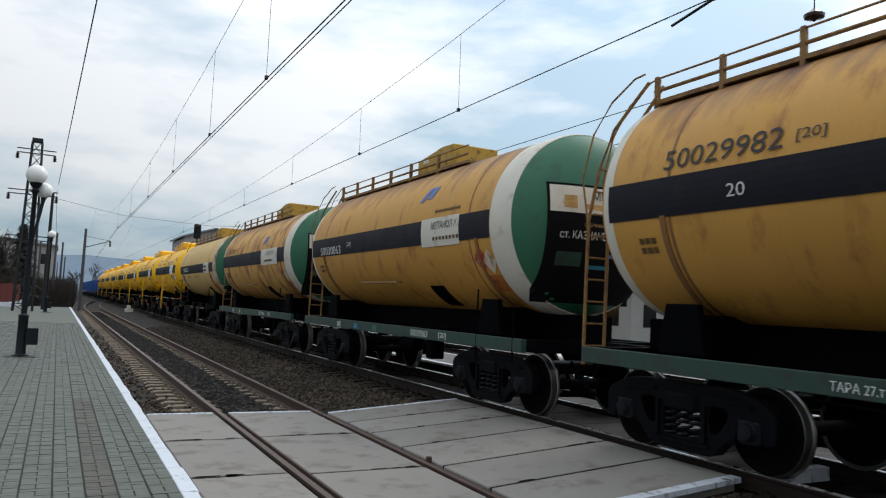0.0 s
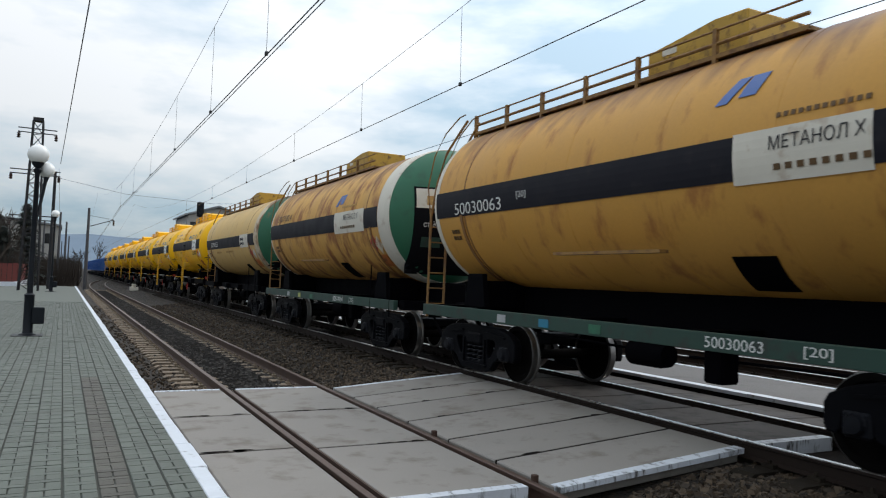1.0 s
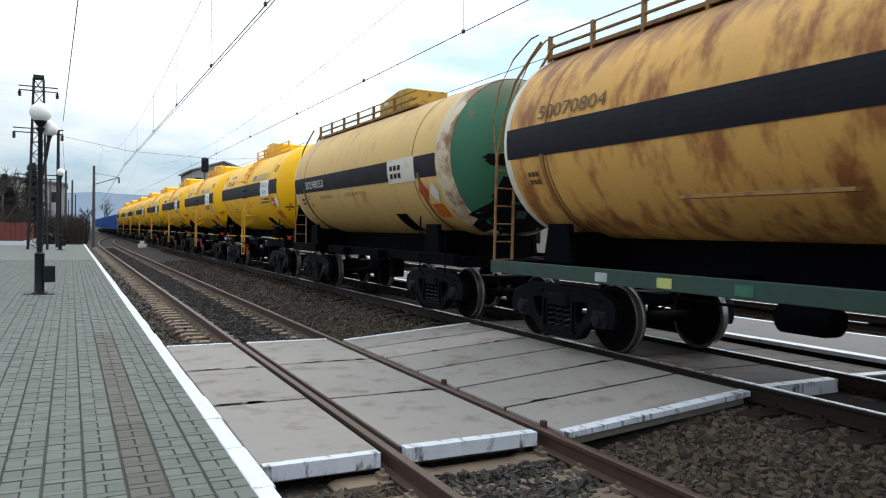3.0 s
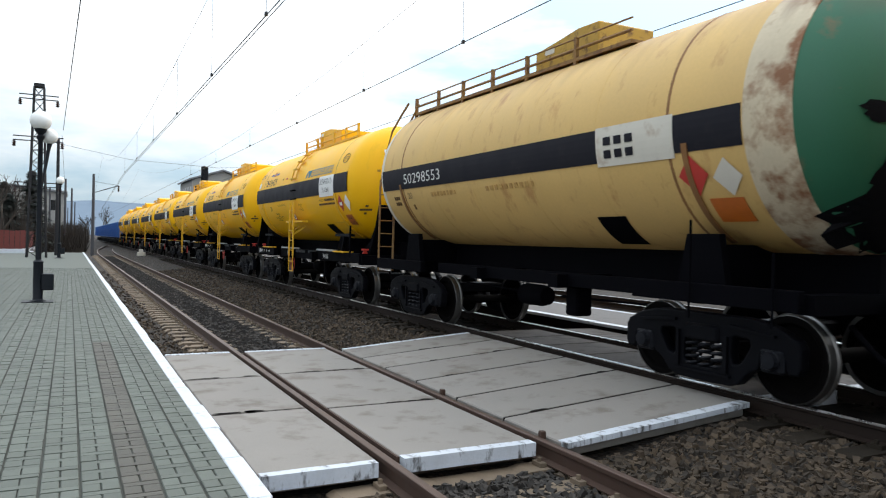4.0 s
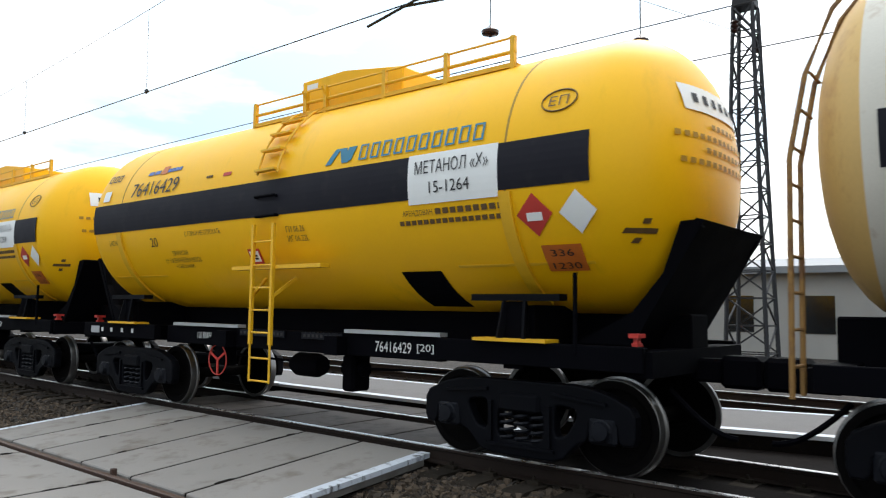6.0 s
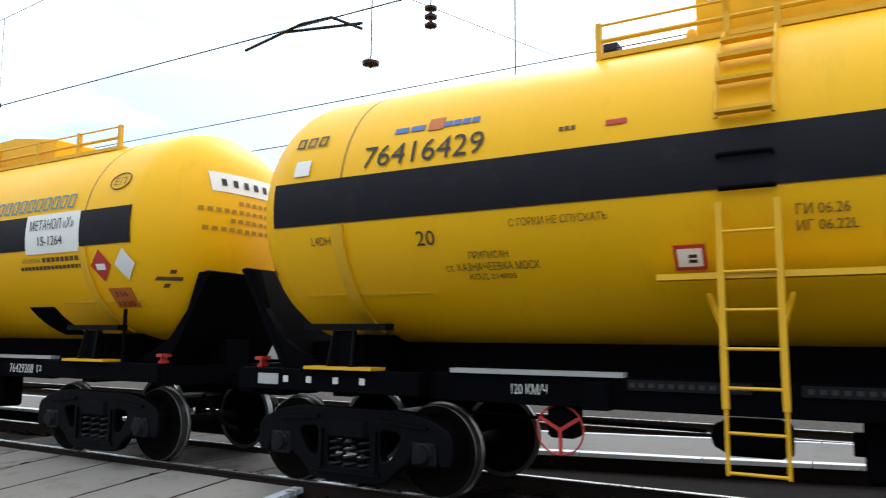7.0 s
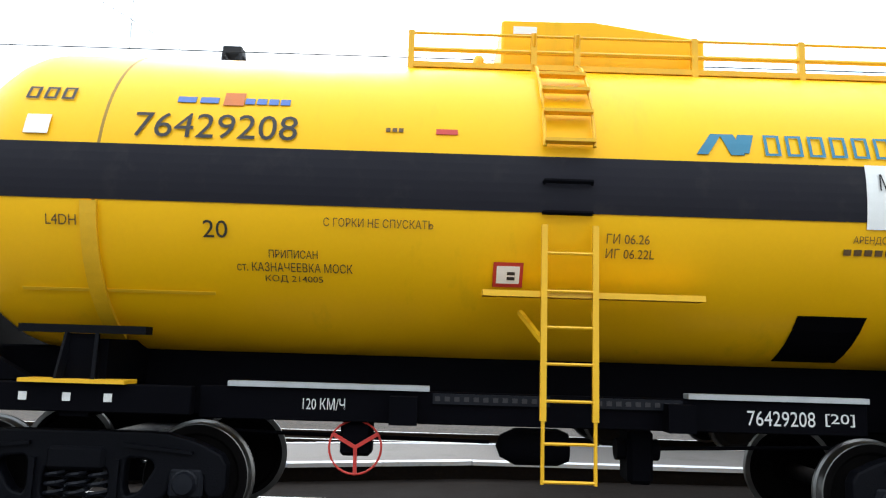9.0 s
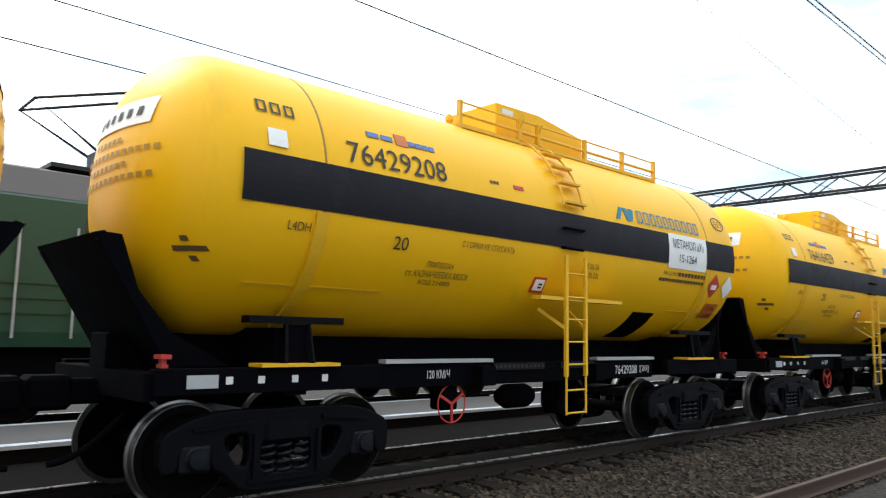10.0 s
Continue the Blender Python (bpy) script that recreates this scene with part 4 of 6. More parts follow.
    bars("mark", barrel, "ink_brown", 4.45, 2.40, 0.30, 0.22, 3, 2)
    bm = B(); q = (-1.56, -1.56, -0.96, -2.00)[style]; patch(bm, q, q - 0.58, 1.68, 2.04, 0.012, slant=0.10)
    part("soot_patch", bm, "black", barrel, "black painted patch")
    placard(barrel, -4.02 if style < 3 else -4.05, 2.46, 0.22, "red_worn" if style < 3 else "red")
    placard(barrel, -4.28 if style < 3 else -4.52, 2.42, 0.20, "white_rusty" if style < 3 else "white_dirty")
    bm = B(); h0 = -3.95 if style < 3 else -4.15; patch(bm, h0, h0 - 0.47, 1.95, 2.20, 0.012)
    part("hazard_plate", bm, "orange_worn" if style < 3 else "orange", barrel, "rusty orange hazard plate")
    if style != 3:
        bm = B(); box(bm, -1.54, -1.40, -0.91, 1.18, 2.07, 2.11)
        part("side_step", bm, "old_steel", w, "side step bar")
    # black notice painted on the green head; soot and shade painted in below it
    half, dome = 4.95 + near, 0.62
    if green:
        bm = B(); head_patch(bm, -1, -1.06, 0.95, 1.78, 3.66, half, dome, 0.010)
        nb = part("head_notice", bm, "soot", w, "black notice painted on the head, with shade in its lower part")
        bm = B(); head_patch(bm, -1, -1.02, 0.90, 3.20, 3.62, half, dome, 0.016)
        part("notice_panel", bm, "white_dirty", nb, "dirty white panel with the name of the load")
        head_text("МЕТАНОЛ", nb, "ink", -0.30, 3.42, 0.95, 0.15, half, dome)
        head_text("СРОЧНЫЙ ВОЗВРАТ", nb, "faded_mark", -0.45, 2.99, 0.75, 0.08, half, dome)
        head_text("ст. КАЗНАЧЕЕВКА МОСК", nb, "ink_white", -0.86, 2.79, 1.65, 0.13, half, dome)
        for x, z, ww, hh, mt in ((-0.80, 3.27, 0.22, 0.20, "faded_mark"), (-0.42, 3.27, 0.42, 0.08, "faded_mark"), (0.08, 3.27, 0.5, 0.07, "faded_mark"), (-0.88, 2.36, 0.42, 0.22, "sill_green"), (-0.30, 2.33, 0.40, 0.06, "ink_teal"), (0.0, 2.52, 0.35, 0.06, "ink_blue")):
            bm = B(); head_patch(bm, -1, x, x + ww, z, z + hh, half, dome, 0.020)
            part("mark", bm, mt, nb)
    else:
        rs = random.Random(5)
        for x, z, rx, rz in ((-0.70, 2.98, 0.33, 0.13), (0.08, 2.92, 0.30, 0.10), (-0.20, 2.40, 0.62, 0.36), (-0.45, 1.98, 0.60, 0.34), (0.35, 2.05, 0.6, 0.36), (-0.05, 1.86, 0.5, 0.22)):
            bm = B(); head_blot(bm, x, z, rx, rz, half, dome, rs)
            part("soot_patch", bm, "soot", head, "black paint blot over old lettering")
        for x, z, ww, hh in ((-0.22, 3.66, 0.06, 0.24), (-0.16, 3.74, 0.16, 0.05), (0.05, 3.66, 0.30, 0.12), (-0.42, 2.18, 0.2, 0.05), (-0.25, 1.92, 0.22, 0.14)):
            bm = B(); head_patch(bm, -1, x, x + ww, z, z + hh, half, dome, 0.016)
            part("mark", bm, "white_rusty" if z > 3 else "sill_green", head)
    # end ladder
    bm = B()
    for xx in (-1.30, -0.95):
        pts = [(xx, 5.62, 0.95), (xx, 5.60, 2.9), (xx * 0.95, 5.48, 3.6), (xx * 0.90, 5.28, 4.12), (xx * 0.82, 5.02, 4.46), (xx * 0.74, 4.85, 4.72)]
        tube(bm, pts, 0.024, 6)
    lad = part("ladder", bm, "old_steel", w, "rusty end ladder curved over the tank")
    for xx in (-1.30, -0.95) if style < 3 else ():
        bm = B()
        tube(bm, [(xx, 5.62, 2.9), (xx * 1.02, 5.72, 3.5), (xx * 0.98, 5.58, 4.10), (xx * 0.9, 5.34, 4.52), (xx * 0.8, 5.04, 4.80), (xx * 0.76, 4.90, 4.84)], 0.013, 6)
        part("hoop", bm, "old_steel", lad)
    for zz in [1.2 + 0.3 * k for k in range(9)]:
        bm = B(); s = 1.0 if zz < 3.0 else 0.95
        e = 5.61 if zz < 3.0 else 5.61 - 0.24 * (zz - 2.9); tube(bm, [(-1.30 * s, e, zz), (-0.95 * s, e, zz)], 0.015, 6)
        part("rung", bm, "old_steel", lad)
    rail_walk(w, "old_steel", 5.0, -2.2, (4.95, 3.85, 2.75, 1.60, 0.45, -0.92), -0.72, 4.53)
    hb = hatch_box(w, "box_old", 0.45, -1.25, zt=4.51, h=0.56, slope=-0.14)
    bm = B(); box(bm, -0.556, -0.552, -0.1, 0.16, 4.82, 4.92)
    part("label_plate", bm, "white_dirty", hb)
    # underframe
    sill = "sill_green" if style < 3 else "black"
    fr = frame_parts(w, 1.0, 1.24, 1.61, sides=False)
    for s in (-1, 1):
        bm = B()
        if style < 3:
            box(bm, s * 1.42 - 0.05, s * 1.42 + 0.05, -5.45, 5.45, 1.0, 1.20, 0.008)
        else:
            for d in (-1, 1):
                box(bm, s * 1.36 - 0.05, s * 1.36 + 0.05, min(d * 3.1, d * 5.45), max(d * 3.1, d * 5.45), 1.02, 1.24, 0.008)
            box(bm, s * 1.02 - 0.05, s * 1.02 + 0.05, -3.0, 3.0, 1.02, 1.22, 0.008)
        sl = part("side_sill", bm, sill, w, "green side sill" if style < 3 else "black side sill")
        if s < 0 and style == 0:
            lettering("writing", "ТАРА 27.т", sl, "ink_white", 1.9, 1.05, 0.5, 0.09, flat_x=-1.474)
        if s < 0 and 0 < style < 3:
            lettering("writing", number, sl, "ink_white", -1.55, 1.04, 0.75, 0.12, flat_x=-1.474)
            lettering("writing", "[20]", sl, "ink_white", -2.75, 1.04, 0.30, 0.12, flat_x=-1.474)
            for yy, mt in ((2.6, "galv"), (1.45, "ink_teal" if style == 1 else "hi_vis"), (0.3, "green")):
                bm = B(); box(bm, -1.478, -1.473, yy - 0.12, yy + 0.12, 1.03, 1.15)
                part("mark", bm, mt, sl)
    for d in (-1, 1):
        bm = B(); box(bm, -1.12, 1.12, d * 4.0 - 0.22, d * 4.0 + 0.22, 1.2, 1.68)
        sd = part("saddle", bm, "black", w, "black tank saddle")
        for s in (-1, 1):
            bm = B(); prism(bm, [(d * 4.0 - 0.36, 1.22), (d * 4.0 + 0.36, 1.22), (d * 4.0 + 0.24, 1.80), (d * 4.0 - 0.24, 1.80)], "x", s * 1.12 - 0.05, s * 1.12 + 0.05)
            part("cheek", bm, "black", sd)
        coupler(w, d)
    for yy in (-4.1, -5.2):
        bm = B(); tube(bm, [(-1.46, yy, 0.85), (-1.46, yy, 1.95 if yy > -5 else 1.6)], 0.015, 6)
        part("grab_post", bm, "black", w)
    bm = B(); lathe(bm, [(0, -0.35), (0.15, -0.35), (0.18, -0.2), (0.18, 0.3), (0, 0.38)], "y", 16, (-0.6, 0.2, 0.78))
    part("air_reservoir", bm, "black", w, smooth=True)
    for rod in (((-0.5, 3.0, 0.84), (-0.5, 0.6, 0.80)), ((-0.5, -0.4, 0.80), (-0.5, -3.0, 0.84))):
        bm = B(); tube(bm, rod, 0.02, 6)
        part("brake_rod", bm, "black", w)
    bm = B(); box(bm, -0.8, -0.5, -1.2, -0.9, 0.55, 1.0, 0.03)
    part("brake_valve", bm, "black", w)
    running_gear(w)
    return w


def gondola(m):
    """An open blue goods wagon."""
    w = holder("gondola_wagon", m, "blue open goods wagon with ribbed steel sides", "goods wagon", "blue wagons at the end of the train")
    w.scale = (SIZE, SIZE, SIZE)
    bm = B()
    for s in (-1, 1):
        box(bm, s * 1.5 - 0.04, s * 1.5 + 0.04, -6.5, 6.5, 1.35, 3.45)
    for d in (-1, 1):
        box(bm, -1.5, 1.5, d * 6.5 - 0.04, d * 6.5 + 0.04, 1.35, 3.45)
    box(bm, -1.5, 1.5, -6.5, 6.5, 1.2, 1.35)
    body = part("body", bm, "blue", w, "blue steel body")
    for s in (-1, 1):
        for k in range(8):
            bm = B(); box(bm, s * 1.58 - 0.06, s * 1.58 + 0.06, -6.4 + k * 1.83 - 0.08, -6.4 + k * 1.83 + 0.08, 1.3, 3.4)
            part("rib", bm, "blue", body)
    bm = B(); box(bm, -0.25, 0.25, -6.7, 6.7, 0.9, 1.2)
    part("underframe", bm, "black", w)
    running_gear(w, 8.65)
    return w


# ---------------------------------------------------------------- ground and tracks
def ground():
    prof = [(-2500, -0.4), (-60, -0.3), (1.30, -0.27), (1.55, -0.235), (2.3, -0.255), (4.3, -0.255), (4.9, -0.16), (5.9, -0.02), (6.3, 0.015), (9.3, 0.015), (9.9, -0.05), (12.4, -0.05), (12.9, 0.0), (17.0, 0.0), (60, -0.1), (2500, -0.4)]
    ys = [-2500, -200, -60, -30, -12, 0, 12, 30, 60, 120, 300, 2500]
    bm = B()
    rows = [[bm.verts.new((x, y, z)) for x, z in prof] for y in ys]
    for p, q in zip(rows, rows[1:]):
        for k in range(len(prof) - 1):
            bm.faces.new((p[k], p[k + 1], q[k + 1], q[k]))
    thing("ground", bm, "ballast", "brown crushed-stone ballast between the tracks", "ground", kind="structure")


ground()


def bend(y):
    return max(0.0, y - 70.0) ** 2 / 1200.0


def rail_mesh(x, z, y0, y1, curved, head):
    """The head or the web and foot of one rail."""
    sec = [(-0.036, 0), (-0.030, 0.004), (0.030, 0.004), (0.036, 0), (0.036, -0.006), (-0.036, -0.006)] if head else \
          [(-0.036, -0.006), (0.036, -0.006), (0.036, -0.035), (0.010, -0.048), (0.010, -0.150), (0.075, -0.170), (0.075, -0.180), (-0.075, -0.180), (-0.075, -0.170), (-0.010, -0.150), (-0.010, -0.048), (-0.036, -0.035)]
    n = max(1, int((y1 - y0) / 4))
    bm = B()
    rings = []
    for i in range(n + 1):
        y = y0 + (y1 - y0) * i / n
        dx = bend(y) if curved else 0
        rings.append([bm.verts.new((x + dx + a, y, z + b)) for a, b in sec])
    for p, q in zip(rings, rings[1:]):
        for k in range(len(sec)):
            j = (k + 1) % len(sec)
            bm.faces.new((p[k], p[j], q[j], q[k]))
    bm.faces.new(rings[0]); bm.faces.new(rings[-1][::-1])
    return bm


SLEEPER = None


def oil_and_shade_bed(x0, x1, z, y0, y1):
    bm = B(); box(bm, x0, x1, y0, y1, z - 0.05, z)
    thing("oily_ballast_bed", bm, "bed", "black ballast sheet with oil and train shade in its colour", "ballast", kind="structure")


# track 2: the train's shade painted as black sheets below and behind it
oil_and_shade_bed(6.76, 8.23, 0.07, -60, 5.55)
oil_and_shade_bed(6.76, 8.23, 0.07, 12.0, 120)
oil_and_shade_bed(8.37, 11.3, 0.06, -60, 5.55)
oil_and_shade_bed(8.37, 9.60, 0.06, 12.0, 120)
# track 1: oil-blackened ballast
oil_and_shade_bed(2.56, 3.93, -0.203, 12.15, 76)


def track(name, x, z, y0, y1, label, curved, head, sl0, sl1):
    global SLEEPER
    t = tagged(new(name), label, "railway track", "", "structure")
    # the straight tracks get the darker rail sides and sleepers
    for s in (-0.796, 0.796):
        r = part("rail", rail_mesh(x + s, z, y0, y1, curved, False), "rail_side" if curved else "rail_dark", t, "rusty steel rail" if curved else "dark steel rail")
        part("rail_head", rail_mesh(x + s, z, y0, y1, curved, True), head, r)
    if SLEEPER is None:
        bm = B()
        prism(bm, [(-1.35, -0.38), (1.35, -0.38), (1.35, -0.22), (1.28, -0.19), (0.5, -0.19), (0.4, -0.21), (-0.4, -0.21), (-0.5, -0.19), (-1.28, -0.19), (-1.35, -0.22)], "y", -0.13, 0.13)
        for rx in (-0.796, 0.796):
            for e in (-0.125, 0.125):
                box(bm, rx + e - 0.035, rx + e + 0.035, -0.07, 0.07, -0.20, -0.15)
                box(bm, rx + e - 0.015, rx + e + 0.015, -0.015, 0.015, -0.16, -0.11)
        SLEEPER = (finish("sleeper", bm.copy(), "sleeper"), finish("sleeper", bm, "dark_sleeper"))
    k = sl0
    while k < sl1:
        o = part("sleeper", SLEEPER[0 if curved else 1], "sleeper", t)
        o.location = (x + (bend(k) if curved else 0) + random.uniform(-0.02, 0.02), k + random.uniform(-0.02, 0.02), z + random.uniform(-0.008, 0.004))
        o.rotation_euler = (0, 0, random.uniform(-0.012, 0.012))
        k += 0.545
    return t


X1 = 3.246
track("track_1", X1, 0.0, -60, 138, "straight station track with rusty rails on concrete sleepers", True, "rail_dull", -8, 78)
track("track_2", TRACK2_X, RAIL_Z2, -140, 420, "main track under the train with polished rails", False, "rail_top", -40, 60)
track("track_3", 15.2, 0.19, -140, 300, "further track behind the second platform", False, "rail_top", -16, 16)


# ---------------------------------------------------------------- level crossing
RISE = 0.195
ROWS = (5.62, 6.68, 7.75, 8.90, 9.97, 10.92, 11.88)


def crossing():
    c = tagged(new("level_crossing"), "grey concrete slab crossing between the platforms with whitewashed edges", "crossing", "", "structure")

    def slab(x0, x1, z0, z1, y0, y1, material="concrete"):
        bm = B()
        prism(bm, [(x0, z0 - 0.16), (x1, z1 - 0.16), (x1, z1), (x0, z0)], "y", y0 + 0.022, y1 - 0.022)
        bmesh.ops.bevel(bm, geom=bm.edges[:], offset=0.012, segments=1, affect="EDGES")
        return part("slab", bm, material, c)

    def edge(x0, x1, z0, z1, ya, yb, drop=0.15):
        bm = B()
        n = max(2, int((x1 - x0) / 0.5))
        for k in range(n):
            a, b = x0 + (x1 - x0) * k / n, x0 + (x1 - x0) * (k + 1) / n
            za, zb = z0 + (z1 - z0) * k / n, z0 + (z1 - z0) * (k + 1) / n
            j = random.uniform(-0.004, 0.004)
            prism(bm, [(a, za - drop), (b, zb - drop), (b, zb + 0.005), (a, za + 0.005)], "y", ya + j, yb + j)
        return part("white_edge", bm, "worn_wash", c, "worn whitewashed slab edge")

    for y0, y1 in ((5.75, 7.90), (7.90, 9.94), (9.94, 12.12)):
        slab(1.34, 2.36, -0.005, -0.005, y0, y1)
    for y0, y1 in ((5.78, 7.78), (7.78, 9.99), (9.99, 12.06)):
        slab(2.57, 3.93, 0.0, 0.0, y0, y1)
    for y0, y1 in zip(ROWS, ROWS[1:]):
        slab(4.16, 6.60, 0.0, RISE, y0, y1)
        slab(6.86, 8.14, RISE + 0.015, RISE + 0.015, y0, y1, "dark_slab")
        slab(8.40, 9.47, RISE + 0.015, RISE - 0.01, y0, y1, "dark_slab")
    edge(1.36, 2.34, -0.005, -0.005, 5.70, 5.80, 0.12)
    edge(2.58, 3.92, 0.0, 0.0, 5.70, 5.82, 0.12)
    edge(4.17, 6.60, 0.0, RISE, 5.56, 5.70, 0.05)
    edge(6.88, 8.12, RISE + 0.015, RISE + 0.015, 5.60, 5.74)
    edge(8.42, 9.46, RISE + 0.015, RISE - 0.01, 5.66, 5.80)
    edge(1.36, 2.34, -0.005, -0.005, 12.10, 12.20)
    edge(2.58, 3.92, 0.0, 0.0, 12.03, 12.13)
    edge(4.17, 6.60, 0.0, RISE, 11.82, 11.92)
    for x0, x1 in ((2.49, 2.55), (4.09, 4.14)):
        bm = B(); box(bm, x0, x1, 5.75, 12.0, -0.12, -0.045)
        part("flangeway", bm, "rail_side", c, "rusty flangeway iron")
    bm = B(); box(bm, 2.548, 2.572, 5.8, 12.05, -0.13, -0.004)
    part("edge_iron", bm, "rail_side", c, "rusty edge iron of the slabs")
    for x0, x1, z0, z1, ys in ((1.36, 2.35, -0.012, -0.012, (7.90, 9.94)), (2.58, 3.92, -0.007, -0.007, (7.78, 9.99)), (4.18, 6.59, -0.006, RISE - 0.007, ROWS[1:-1]), (6.88, 8.12, RISE + 0.008, RISE + 0.008, ROWS[1:-1])):
        for y in ys:
            bm = B(); prism(bm, [(x0, z0 - 0.1), (x1, z1 - 0.1), (x1, z1), (x0, z0)], "y", y - 0.027, y + 0.027)
            part("joint_dirt", bm, "bed", c, "dark dirt in the joint")
    rs = random.Random(21)
    for k in range(26):
        # broken corners and spalls filled with dirt
        x, y = rs.choice(((rs.uniform(1.5, 2.2), rs.choice((7.90, 9.94))), (rs.uniform(2.7, 3.8), rs.choice((7.78, 9.99))), (rs.uniform(4.3, 6.4), rs.choice(ROWS[1:-1]))))
        zt = 0.0 if x < 4 else (x - 4.16) / 2.44 * RISE
        n = 9
        w, d = rs.uniform(0.06, 0.22), rs.uniform(0.025, 0.07)
        tilt = 0.0 if x < 4 else 0.080
        bm = B()
        top = [bm.verts.new((x + w * math.cos(6.283 * i / n) * rs.uniform(0.6, 1.1), y + d * math.sin(6.283 * i / n) * rs.uniform(0.5, 1.1), 0)) for i in range(n)]
        for v in top:
            v.co.z = zt + (v.co.x - x) * tilt + 0.004
        bm.faces.new(top)
        part("spall", bm, "bed", c)
    for x, y in ((4.10, 5.86), (4.10, 7.99)):
        bm = B(); box(bm, x - 0.03, x + 0.03, y - 0.03, y + 0.03, -0.1, 0.06, 0.008)
        part("bolt", bm, "rail_side", c)


crossing()


# ---------------------------------------------------------------- platforms
PLAT_Z, PLAT_X, PLAT_END = 0.09, 1.27, 76.0


def platform():
    bm = B()
    box(bm, -14, PLAT_X - 0.20, -40, PLAT_END, -0.5, PLAT_Z - 0.012)
    p = thing("platform", bm, "joint", "low station platform paved with grey-green concrete pavers", "platform", kind="structure")
    y = -12.0
    n = 0
    while y < PLAT_END:
        ln = 1.0 if y < 30 else 6.0
        bm = B()
        w = random.uniform(-0.012, 0.012)
        box(bm, PLAT_X - 0.155, PLAT_X + w, y + 0.004, y + ln - 0.004, -0.35, PLAT_Z + random.uniform(-0.004, 0.006), 0.012)
        part("edge_stone", bm, "whitewash", p, "whitewashed kerb stone")
        y += ln
    return p


PLATFORM = platform()


FRONT = ((-120, 11.3), (-9, 11.15), (-0.6, 11.15), (2.0, 10.45), (3.6, 10.1), (5.6, 9.52), (90, 9.48))
REAR = ((-120, 13.6), (-9, 13.55), (-1.6, 13.45), (1.65, 12.9), (4.55, 12.1), (6.7, 11.65), (90, 11.55))


def along(line, y):
    return float(np.interp(y, [p[0] for p in line], [p[1] for p in line]))


def second_platform():
    """A narrow platform that steps back from the track past the crossing."""
    ys = sorted({p[0] for p in FRONT} | {p[0] for p in REAR})
    bm = B()
    rings = [[bm.verts.new((x, y, z)) for x, z in ((along(FRONT, y) + 0.2, -0.4), (along(REAR, y), -0.4), (along(REAR, y), 0.298), (along(FRONT, y) + 0.2, 0.298))] for y in ys]
    for p, q in zip(rings, rings[1:]):
        for k in range(4):
            bm.faces.new((p[k], p[(k + 1) % 4], q[(k + 1) % 4], q[k]))
    bm.faces.new(rings[0]); bm.faces.new(rings[-1][::-1])
    p = thing("second_platform", bm, "asphalt", "narrow grey asphalt platform behind the train", "platform", kind="structure")
    cuts = [-120 + 6 * k for k in range(18)] + [-12, -9, -6, -3, -0.6, 0.7, 2.0, 3.6, 4.6, 5.6, 8, 12, 16, 20, 26, 32, 40, 50, 60, 75, 90]
    for name, line, w, label in (("edge_stone", FRONT, 0.21, "whitewashed kerb"), ("rear_edge", REAR, 0.13, "whitewashed rear kerb")):
        for y0, y1 in zip(cuts, cuts[1:]):
            a, b = along(line, y0), along(line, y1)
            bm = B()
            prism(bm, [(a, y0 + 0.008), (a + w, y0 + 0.008), (b + w, y1 - 0.008), (b, y1 - 0.008)], "z", 0.25, 0.306 + random.uniform(-0.004, 0.004))
            part(name, bm, "whitewash", p, label)
            if line is FRONT:
                # shade below the white kerb, painted as a black face
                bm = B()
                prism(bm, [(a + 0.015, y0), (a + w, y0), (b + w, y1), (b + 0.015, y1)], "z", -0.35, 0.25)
                part("kerb_face", bm, "bed", p, "kerb face with shade painted in black")


second_platform()


# ---------------------------------------------------------------- station furniture
def street_lamp(x, y, gr=0.30, rise=0.0, twin=False):
    h = holder("street_lamp", pose(x, y, PLAT_Z), "black cast post lamp with a white glass globe", "lamp", "platform lamps")
    bm = B()
    lathe(bm, [(0, 0), (0.20, 0), (0.20, 0.03), (0.13, 0.06), (0.115, 0.10), (0.115, 1.0), (0.13, 1.03), (0.07, 1.08), (0.065, 2.0), (0.055, 4.45 + rise), (0.09, 4.5 + rise), (0.10, 4.56 + rise), (0.06, 4.60 + rise), (0.13, 4.68 + rise), (0.15, 4.75 + rise), (0, 4.78 + rise)], "z", 16)
    part("post", bm, "post", h, smooth=True)
    bm = B(); box(bm, 0.08, 0.36, -0.14, 0.14, 0.30, 0.72, 0.02)
    part("switch_box", bm, "post", h, "black switch box")
    bm = B(); box(bm, -0.35, 0.35, -0.35, 0.35, 0.0, 0.015)
    part("base_plate", bm, "post", h)
    globes = [(0, 0, 4.74 + rise + gr * 0.85, gr)]
    if twin:
        globes.append((0.20, 0.25, 4.60 + rise, 0.20))
        bm = B(); tube(bm, [(0.03, 0.02, 2.9), (0.12, 0.16, 3.5), (0.18, 0.24, 3.95), (0.20, 0.25, 4.42 + rise)], [0.03, 0.04, 0.045, 0.07], 8)
        part("bracket", bm, "post", h, "black side bracket of the lower globe", smooth=True)
    for gx, gy, gz, gr in globes:
        bm = B()
        bmesh.ops.create_uvsphere(bm, u_segments=24, v_segments=14, radius=gr)
        for v in bm.verts:
            v.co += Vector((gx, gy, gz))
        part("globe", bm, "globe", h, "white glass globe", smooth=True)
    return h


street_lamp(-0.70, 21.5, 0.255, -0.32, True)
street_lamp(-0.64, 59.0, 0.27, 0.55)


